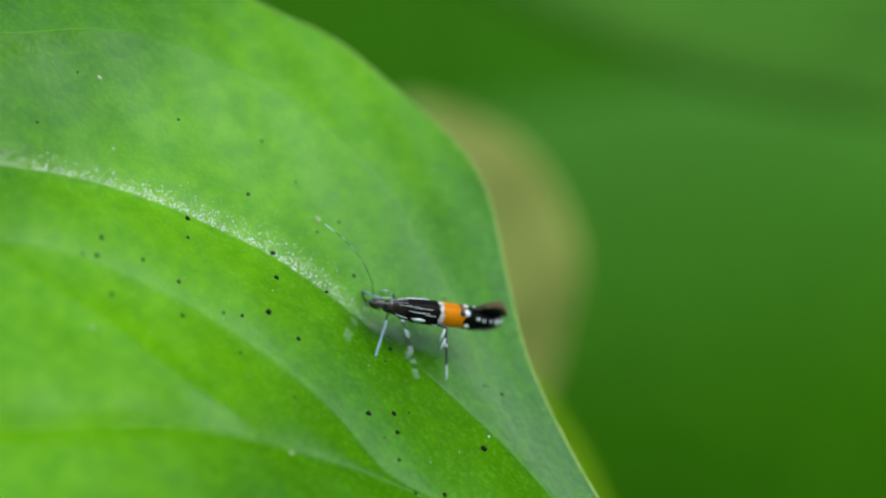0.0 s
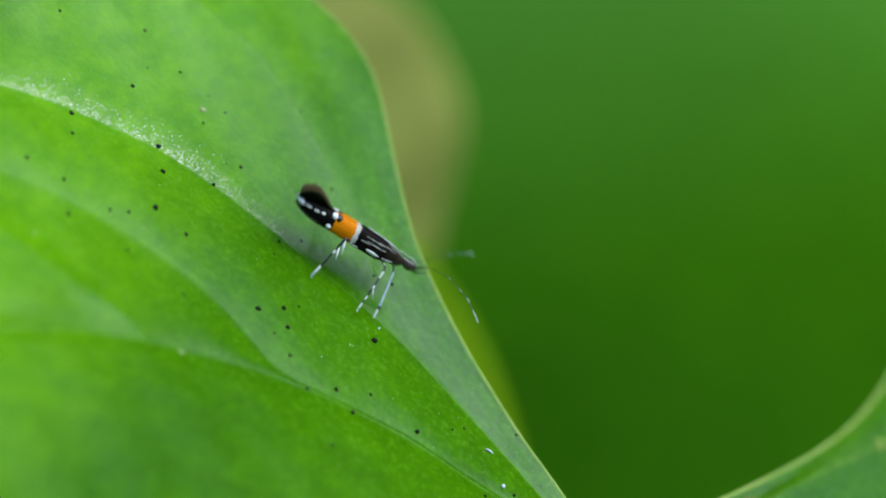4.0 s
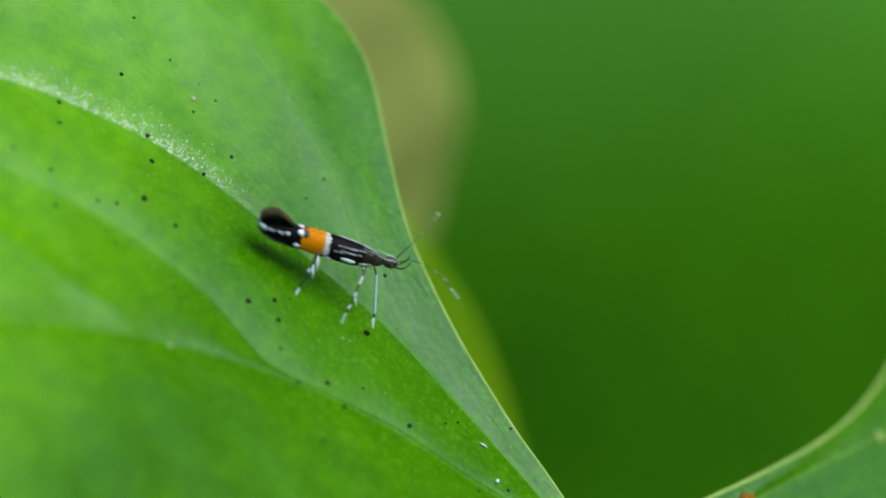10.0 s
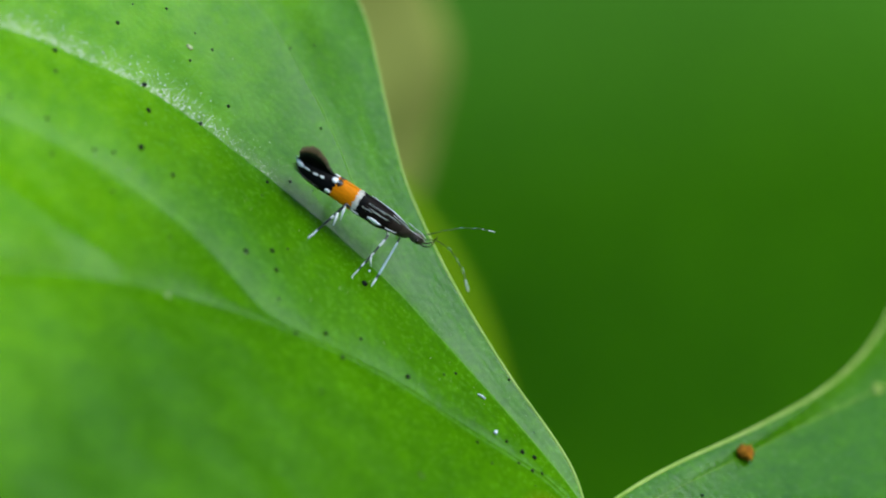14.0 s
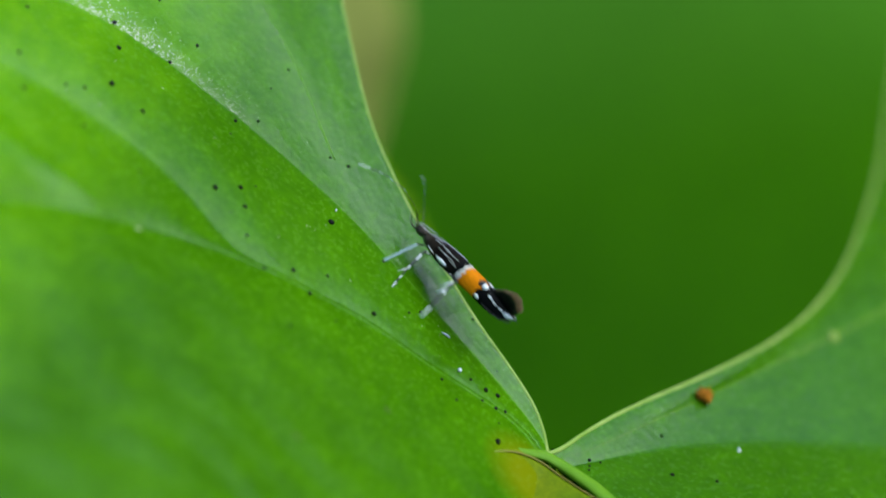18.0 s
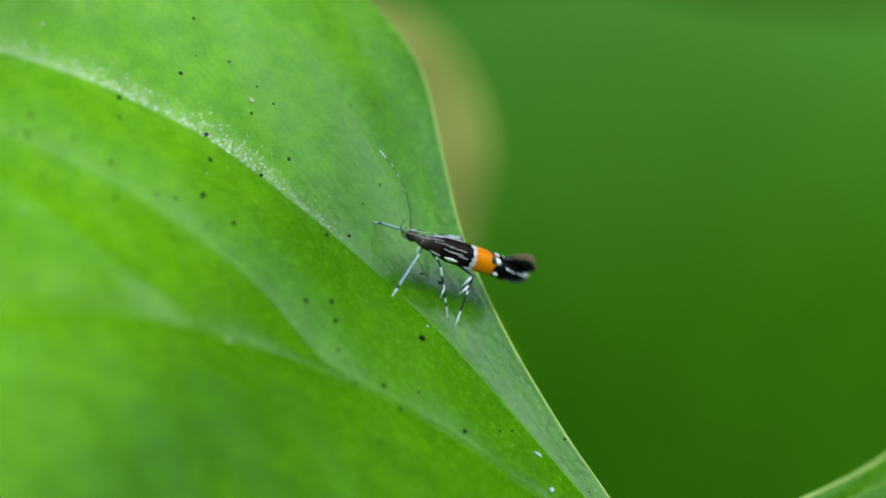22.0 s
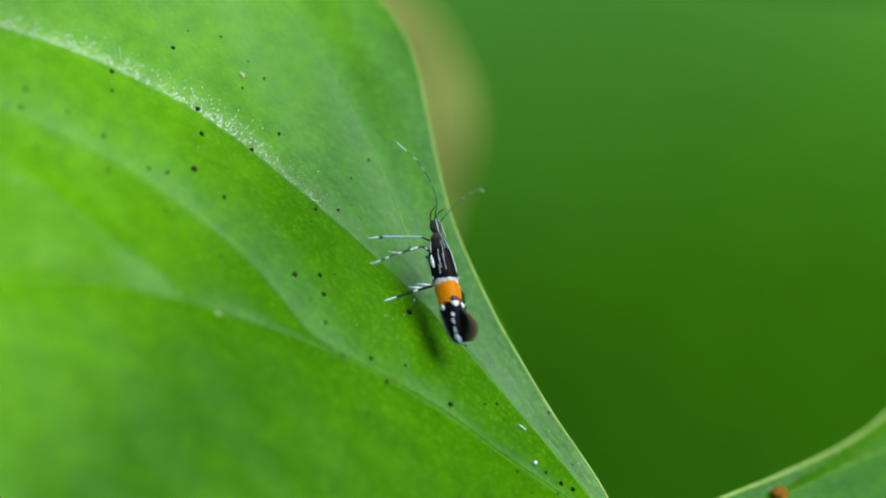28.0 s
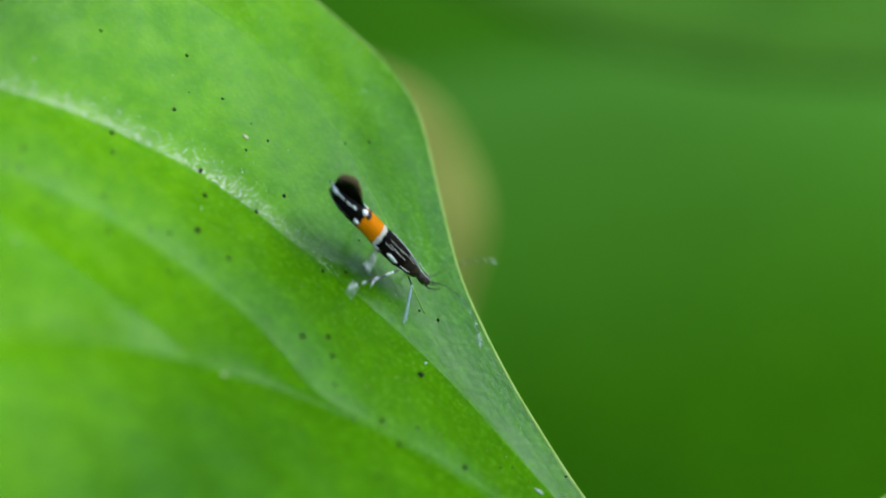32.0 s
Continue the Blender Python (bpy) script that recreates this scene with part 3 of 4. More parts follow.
# glints of the blade's surface, added as pale grains along the second vein
rnd = random.Random(11)
bm = bmesh.new()
for i in range(4500):
    if i < 4250:
        a = -21 + 16.5 * rnd.random()
        if rnd.random() < 0.2 + 0.055 * max(0.0, a + 11) + 0.5 * noise.noise(Vector((a * 0.8, 3, 0))):
            continue
        off = 0.03 + rnd.expovariate(2.8)
        if off > 4:
            continue
        b = float(line_at(VEIN_1, a)) + off
    else:
        a = -18 + 26 * rnd.random()
        b = float(line_at(VEIN_3, a)) + (float(line_at(MARGIN, a)) - float(line_at(VEIN_3, a))) * rnd.random()
    p = Vector((a, b, float(leaf_height(a, b)) + 0.004)) * MM
    r = (0.007 + 0.027 * rnd.random() ** 3) * min(1.0, max(0.5, (-2.5 - a) / 7)) * MM
    q = rnd.random() * 6.3
    top = bm.verts.new(p + Vector((0, 0, r * 1.2)))
    foot = [bm.verts.new(p + Vector((math.cos(q + k * 1.57), math.sin(q + k * 1.57) * 1.5, -0.4)) * r) for k in range(4)]
    for k in range(4):
        bm.faces.new((foot[k], foot[(k + 1) % 4], top))
part("glints", bm, GLINT, leaf, "tiny pale grains standing for glints of the blade")

for a, b, turn, long in ((5.54, -1.52, 20, 0.36), (6.69, -2.47, 50, 0.16), (-0.3, -0.9, -65, 0.12)):
    d = Vector((math.cos(radians(turn)), math.sin(radians(turn)), 0)) * long * MM / 2
    p = on_leaf(a, b, 0.04)
    fibre = tagged(new("white_fibre"), "tiny white fibre lying on the leaf", "fibre", "white fibres on the leaf")
    fibre.matrix_world = LEAF_POSE @ Matrix.Translation(p)
    part("strand", tube([-d, -d * 0.3 + Vector((0, 0, 0.02 * MM)), d * 0.4 + Vector((0, 0, 0.02 * MM)), d], [0.02 * MM, 0.04 * MM, 0.04 * MM, 0.02 * MM], 6), FIBRE, fibre)

crumb = tagged(new("crumb"), "rust-brown lumpy crumb stuck on the leaf lobe", "crumb")
crumb.matrix_world = LEAF_POSE @ Matrix.Translation(on_lobe(3.4, 6.22, 0.12))
for i, (x, y, z, r) in enumerate(((-0.10, -0.12, 0, 0.21), (0.12, -0.08, 0.02, 0.19), (0.02, 0.15, 0.04, 0.22), (-0.14, 0.12, -0.03, 0.15), (0.16, 0.2, -0.02, 0.12), (0.0, 0.0, 0.12, 0.16))):
    part("lump", blob((x * 1.1 * MM, y * 1.1 * MM, z * MM), (r * 1.1 * MM, r * MM, r * 0.9 * MM), 3 + i, 0.9, 2, i), RUST, crumb)

# ---- the petiole at the foot of the sinus, its channel open to the blade ----
def over(a):
    """Rise of the stalk over the turned-up lobe."""
    return 0.5 * max(0.0, a - 11.15)


def lifted(points, lift):
    return [Vector((a, b - 1.646 * (lift + over(a)), lift + over(a))) * MM for a, b in points]


crest = lifted([(9.6, -3.75), (10.3, -3.1), (10.95, -2.35), (11.75, -1.95), (12.8, -1.55), (13.6, -1.45), (14.3, -1.5)], -0.06)
foot = LEAF_POSE.inverted() @ Vector((0.03, 0.02, -0.01))
crest += [Vector(p) * MM for p in ((16, -4.5, 1.2), (20, -10, 0), (26, -20, -7))]
crest += [crest[-1].lerp(foot, k) + Vector((0, 0, -0.02)) * math.sin(k * 3.14) for k in (0.15, 0.4, 0.7, 1.0)]
part("petiole", tube(crest, [0.00003, 0.00014, 0.00025, 0.00034, 0.00040, 0.00044, 0.00048, 0.0007, 0.0011] + [0.0013] * 5, 14, 0.45), STALK_GREEN, leaf, "green leaf stalk with a brown-edged yellow channel")
rim = chaikin([(9.35, -4.61), (9.83, -3.69), (10.72, -2.9), (11.59, -2.66), (12.64, -2.17), (13.37, -1.77), (14.11, -1.62)])
part("channel_edge", tube(lifted(rim, 0.05), [0.000045 - 0.00003 * k / (len(rim) - 1) for k in range(len(rim))], 6), STALK_EDGE, leaf, "brown edge of the channel")
inner = resample(rim, 40)
outer = resample(chaikin([(9.2, -5.2), (9.7, -5.4), (10.5, -5.5), (11.6, -5.4), (13.0, -5.0), (14.5, -4.2)]), 40)
channel = []
for q in np.linspace(0, 1, 14):
    lift = 0.02 - 0.25 * q
    line = inner * (1 - q) + outer * q
    high = lift + 0.5 * np.maximum(0, line[:, 0] - 11.15)
    channel.append(np.stack([line[:, 0], line[:, 1] - 1.646 * high, high], 1) * MM)
part("channel", sheet(np.stack(channel, 1)[:, ::-1], 0.00008), CHANNEL, leaf, "yellowing channel of the stalk")

# ---- the moth ----
def wing_material():
    """Bands across the folded wing: brown-black, silver, orange, black."""
    m, t, bsdf, _ = material("moth_wing")
    co = t.nodes.new("ShaderNodeTexCoord").outputs["Object"]
    xyz = t.nodes.new("ShaderNodeSeparateXYZ")
    t.links.new(co, xyz.inputs[0])
    jag = noise_tex(t, co, 9000, 3)
    off = t.nodes.new("ShaderNodeMath")
    off.operation = "MULTIPLY_ADD"
    t.links.new(jag, off.inputs[0])
    off.inputs[1].default_value = 0.00032
    t.links.new(xyz.outputs[0], off.inputs[2])
    fac = t.nodes.new("ShaderNodeMath")
    fac.operation = "MULTIPLY_ADD"
    t.links.new(off.outputs[0], fac.inputs[0])
    fac.inputs[1].default_value = 1 / 0.006
    fac.inputs[2].default_value = 0.5 - 0.00016 / 0.006
    at = lambda x: (x + 3.0) / 6.0
    black, silver, orange, brown = (0.004, 0.004, 0.003), (0.66, 0.62, 0.50), (0.80, 0.235, 0.001), (0.010, 0.006, 0.004)
    bands = ramp(t, fac.outputs[0], ((0.0, black), (at(-1.10), orange), (at(-0.24), silver), (at(-0.08), black), (at(0.15), brown), (at(1.25), (0.030, 0.021, 0.013)), (at(1.7), (0.055, 0.040, 0.025))), "CONSTANT")
    grain = noise_tex(t, co, 14000, 4, (0.25, 1, 1))
    t.links.new(mixed(t, "MULTIPLY", 0.5, bands.outputs[0], ramp(t, grain, ((0.3, (0.5, 0.5, 0.5)), (0.7, (1.1, 1.1, 1.1)))).outputs[0]), bsdf.inputs["Base Color"])
    bsdf.inputs["Roughness"].default_value = 0.5
    bsdf.inputs["Specular IOR Level"].default_value = 0.05
    b = node(t, "ShaderNodeBump", Strength=0.5, Distance=0.00002)
    t.links.new(grain, b.inputs["Height"])
    t.links.new(b.outputs[0], bsdf.inputs["Normal"])
    return m


WING = wing_material()
BLACK = plain("moth_black", (0.008, 0.007, 0.006), 0.4, (0.02, 0.018, 0.014), 14000)
WHITE = plain("moth_white", (0.92, 0.91, 0.82), 0.35, (0.80, 0.80, 0.72), 14000)
SILVER = plain("moth_silver_leg", (0.50, 0.64, 0.62), 0.35, (0.32, 0.44, 0.42), 14000)
SCALES = plain("moth_scales", (0.10, 0.075, 0.048), 0.5, (0.030, 0.022, 0.014), 14000, bump=0.6, spec=0.2)
BELLY = plain("moth_belly", (0.20, 0.16, 0.08), 0.55, (0.08, 0.06, 0.03), 9000)
EYE = plain("moth_eye", (0.03, 0.008, 0.004), 0.2, (0.015, 0.004, 0.002), 14000)
FRINGE = plain("moth_fringe", (0.25, 0.165, 0.06), 0.7, (0.09, 0.06, 0.022), 14000)

HALF = ((-2.72, 0.04), (-2.58, 0.17), (-2.35, 0.31), (-2.0, 0.41), (-1.6, 0.46), (-1.0, 0.47), (0.0, 0.50), (0.9, 0.48), (1.5, 0.35), (1.85, 0.23), (2.0, 0.12))
RIDGE = ((-2.66, 1.30), (-2.2, 1.40), (-1.7, 1.47), (-0.8, 1.50), (0.4, 1.47), (1.2, 1.40), (1.7, 1.30), (2.0, 1.20))


def wing_point(x, s, side, lift=0.0):
    """A point of the folded wing: s runs from the ridge of the back (0) to the costal edge (1)."""
    w = float(np.interp(x, *zip(*HALF)))
    z = float(np.interp(x, *zip(*RIDGE)))
    q = s * 1.5
    return Vector((x, side * (0.012 + (w + lift) * math.sin(q)), z + lift - (w * 1.25 + lift) * (1 - math.cos(q)))) * MM


def wing_mesh(side):
    xs = np.linspace(-2.66, 2.0, 60)
    pts = np.array([[wing_point(x, s, side) for s in np.linspace(0, 1, 14)] for x in (xs if side > 0 else xs[::-1])])
    return sheet(pts, 0.000025)


def streak(parent, side, s, x0, x1, width, mat=None, name="streak", lift=0.012):
    """A slim tapered line of pale scales laid on the wing."""
    rows = []
    for k in np.linspace(0, 1, 12):
        x = x0 + (x1 - x0) * k
        w = 0.52 * width * (0.25 + 0.75 * math.sin(math.pi * min(1, max(0, k * 0.96 + 0.02))))
        rows.append([wing_point(x, s + d * w, side, lift + 0.012 * (1 - abs(d))) for d in (-1, 0, 1)])
    pts = np.array(rows)
    part(name, sheet(pts if side * (x1 - x0) > 0 else pts[::-1], 0.00002), mat or WHITE, parent)


def limb(points, radii, bands, parent, name, sides=7):
    """A leg or feeler, its rings in turn black and white."""
    line = [Vector(p) * MM for p in points]
    dense, rad, slots = [], [], []
    per = 6
    for i in range(len(line) - 1):
        for k in range(per):
            q = k / per
            dense.append(line[i].lerp(line[i + 1], q))
            r = radii[i] + (radii[i + 1] - radii[i]) * q
            rad.append(r * MM)
            slots.append(bands[(i * per + k) % len(bands)])
    dense.append(line[-1])
    rad.append(radii[-1] * MM)
    return part(name, tube(dense, rad, sides, slots=slots), (BLACK, WHITE, SILVER), parent)


moth = tagged(new("moth"), "tiny dark moth with orange wing band and white streaks", "moth")
part("thorax", blob((1.55 * MM, 0, 1.02 * MM), (0.55 * MM, 0.27 * MM, 0.27 * MM), 2, 0.1, 3), SCALES, moth)
head = part("head", blob((2.30 * MM, 0, 1.06 * MM), (0.29 * MM, 0.21 * MM, 0.19 * MM), 4, 0.1, 3), SCALES, moth)
for side in (1, -1):
    part("eye", blob((2.36 * MM, side * 0.17 * MM, 1.04 * MM), (0.09 * MM, 0.06 * MM, 0.09 * MM), 1, 0.0, 2), EYE, head)
    part("palp", tube([Vector(p) * MM for p in ((2.5, side * 0.08, 0.98), (2.70, side * 0.12, 1.0), (2.84, side * 0.15, 1.12), (2.90, side * 0.18, 1.32), (2.90, side * 0.2, 1.5))],
                      [0.03 * MM, 0.03 * MM, 0.022 * MM, 0.015 * MM, 0.008 * MM], 6), SCALES, head)
    part("head_stripe", tube([Vector(p) * MM for p in ((2.6, side * 0.09, 1.17), (2.35, side * 0.12, 1.27), (2.1, side * 0.13, 1.27), (1.8, side * 0.15, 1.33))], 0.010 * MM, 6), WHITE, head)
part("abdomen", tube([Vector(p) * MM for p in ((1.2, 0, 0.95), (0.6, 0, 0.95), (-0.3, 0, 1.03), (-1.1, 0, 1.15), (-1.5, 0, 1.22))], [0.26 * MM, 0.3 * MM, 0.27 * MM, 0.2 * MM, 0.05 * MM], 12), BELLY, moth)
for side in (1, -1):
    wing = part("forewing", wing_mesh(side), WING, moth)
    for s, x0, x1, width in ((0.10, 1.85, 1.2, 0.026), (0.28, 1.55, 0.75, 0.03), (0.33, 0.95, 0.25, 0.026), (0.52, 1.15, 0.35, 0.034), (0.60, 0.5, 0.12, 0.024), (0.84, 1.0, 0.45, 0.15), (0.9, 1.6, 1.15, 0.05),
                             (0.95, 0.15, -0.15, 0.05)):
        streak(wing, side, s, x0, x1, width)
    for s, x0, x1, width in ((0.46, -1.52, -1.70, 0.12), (0.50, -1.74, -1.98, 0.09), (0.51, -2.06, -2.36, 0.09), (0.52, -2.36, -2.74, 0.45)):
        streak(wing, side, s, x0, x1, width, lift=0.03)
    for s, x0, x1, width in ((0.24, -1.02, -1.28, 0.34), (0.85, -1.10, -1.32, 0.17)):
        streak(wing, side, s, x0, x1, width, WHITE, "silver_spot")
    streak(wing, side, 0.24, -0.86, -1.10, 0.42, BLACK, "black_spot")
    bm = bmesh.new()
    rnd = random.Random(5 + side)
    for i in range(420):
        k = i / 419
        x = -1.28 - 1.32 * k
        root = wing_point(x, 0.06 * rnd.random(), side, -0.01)
        tall = float(np.interp(k, (0, 0.2, 0.45, 0.72, 1), (0.10, 0.40, 0.60, 0.58, 0.32))) * (0.9 + 0.15 * rnd.random())
        end = Vector((float(np.interp(k, (0, 0.45, 1), (-1.52, -2.18, -2.72))) - 0.05 * rnd.random(), side * (0.02 + 0.16 * rnd.random() * (0.4 + k)), 1.46 + tall - 0.12 * k)) * MM
        tube([root, root.lerp(end, 0.72) + Vector((0, 0, 0.04 * MM)), end], [0.012 * MM, 0.010 * MM, 0.003 * MM], 4, bm=bm, slots=[0, 1])
    part("fringe", bm, (BLACK, FRINGE), wing)
    bm = bmesh.new()
    for i in range(40):
        x = -1.5 - 1.1 * i / 39
        root = wing_point(x, 0.9, side, 0)
        way = Vector((-0.85, side * 0.35, -0.05 + 0.2 * rnd.random())).normalized()
        tube([root, root + way * 0.22 * MM], [0.012 * MM, 0.003 * MM], 4, bm=bm)
    part("fringe", bm, BLACK, wing)

LEGS = []
for side in (1, -1):
    for name, hip, points, radii, bands in (
        ("foreleg", (1.8, side * 0.18, 0.82), ((0, 0, 0), (0.12, side * 0.36, 0.0), (0.45, side * 1.42, -0.80), (0.52, side * 1.72, -1.10)), (0.030, 0.036, 0.046, 0.034), (0, 0, 0, 0, 0, 0, 2, 2, 2, 2, 2, 2, 0, 0, 1, 1, 1, 1)),
        ("midleg", (1.32, side * 0.22, 0.80), ((0, 0, 0), (-0.05, side * 0.5, 0.12), (-0.38, side * 1.18, -0.42), (-0.75, side * 1.82, -1.07)), (0.038, 0.040, 0.032, 0.026), (0, 0, 0, 1, 0, 0, 0, 1, 1, 0, 0, 1, 0, 0, 1, 0, 1, 1)),
        ("hindleg", (0.45, side * 0.22, 0.82), ((0, 0, 0), (-0.75, side * 0.5, 0.22), (-0.84, side * 1.12, -0.38), (-0.95, side * 1.78, -1.09)), (0.05, 0.055, 0.035, 0.042), (0, 0, 0, 0, 0, 0, 0, 0, 0, 0, 1, 0, 0, 0, 0, 1, 1, 1)),
    ):
        leg = limb(points, radii, bands, moth, name)
        leg.location = Vector(hip) * MM
        LEGS.append((leg, hip, len(LEGS)))
        foot = Vector(points[-1]) * MM
        part("claw", tube([foot, foot + Vector((0.04, side * 0.08, -0.02)) * MM], [0.03 * MM, 0.01 * MM], 6), WHITE, leg)
        if name == "hindleg":
            for q, way in ((0.05, (0.22, 0.34, -0.40)), (0.45, (0.20, 0.30, -0.36))):
                root = Vector(points[1]).lerp(Vector(points[2]), q)
                tip = root + Vector((way[0], side * way[1], way[2]))
                part("spur", tube([root * MM, root.lerp(tip, 0.5) * MM, tip * MM], [0.04 * MM, 0.05 * MM, 0.012 * MM], 6), WHITE, leg)
        if name == "midleg":
            root = Vector(points[2])
            part("spur", tube([root * MM, (root + Vector((0.12, side * 0.26, -0.24))) * MM], [0.032 * MM, 0.010 * MM], 6), WHITE, leg)
FEELERS = []
for side in (1, -1):
    feeler = limb(((0, 0, 0), (0.45, side * 0.30, 0.45), (1.0, side * 0.85, 0.72), (1.6, side * 1.55, 0.70), (2.1, side * 2.3, 0.45)), (0.020, 0.011, 0.010, 0.012, 0.019),
                  (0,) * 11 + (2, 0, 0, 0, 2, 0, 0, 1, 0, 0, 1, 1, 1), moth, "antenna", 6)
    feeler.location = Vector((2.45, side * 0.12, 1.18)) * MM
    FEELERS.append((feeler, side))


def motions():
    walk(moth, [(t, LEAF_POSE @ (pose(a * MM, b * MM, (footing(a, b) + 0.3) * MM, 0, 0, turn) @ pose(0, 0, 0, 0, tip, 0))) for t, a, b, turn, tip in MOTH_ROWS])
    times = [k / 10 for k in range(321)]
    ts, turns = [r[0] for r in MOTH_ROWS], [r[3] for r in MOTH_ROWS]
    walked = [r[1] for r in MOTH_ROWS]
    busy = []
    for t in times:
        spin = abs(np.interp(t + 0.1, ts, turns) - np.interp(t - 0.1, ts, turns)) / 20
        step = abs(np.interp(t + 0.1, ts, walked) - np.interp(t - 0.1, ts, walked)) * 1.2
        busy.append(min(1.0, spin + step))
    for leg, hip, number in LEGS:
        phase = math.pi * (number % 2) + 0.4 * (number // 2)
        rows = []
        for t, b in zip(times, busy):
            swing = 17 * b * math.sin(2 * math.pi * 3.3 * t + phase)
            rows.append((t, pose(hip[0] * MM, hip[1] * MM, hip[2] * MM, 0, 0, swing)))
        walk(leg, rows)
    for feeler, side in FEELERS:
        rows = []
        for t in times:
            sway = side * (6 * math.sin(2 * math.pi * 1.7 * t + side) + 14 * math.sin(0.9 * t))
            nod = -10 + 16 * math.sin(2 * math.pi * 2.3 * t + 0.8 * side)
            rows.append((t, pose(2.45 * MM, side * 0.12 * MM, 1.18 * MM, 0, nod, sway)))
        walk(feeler, rows)


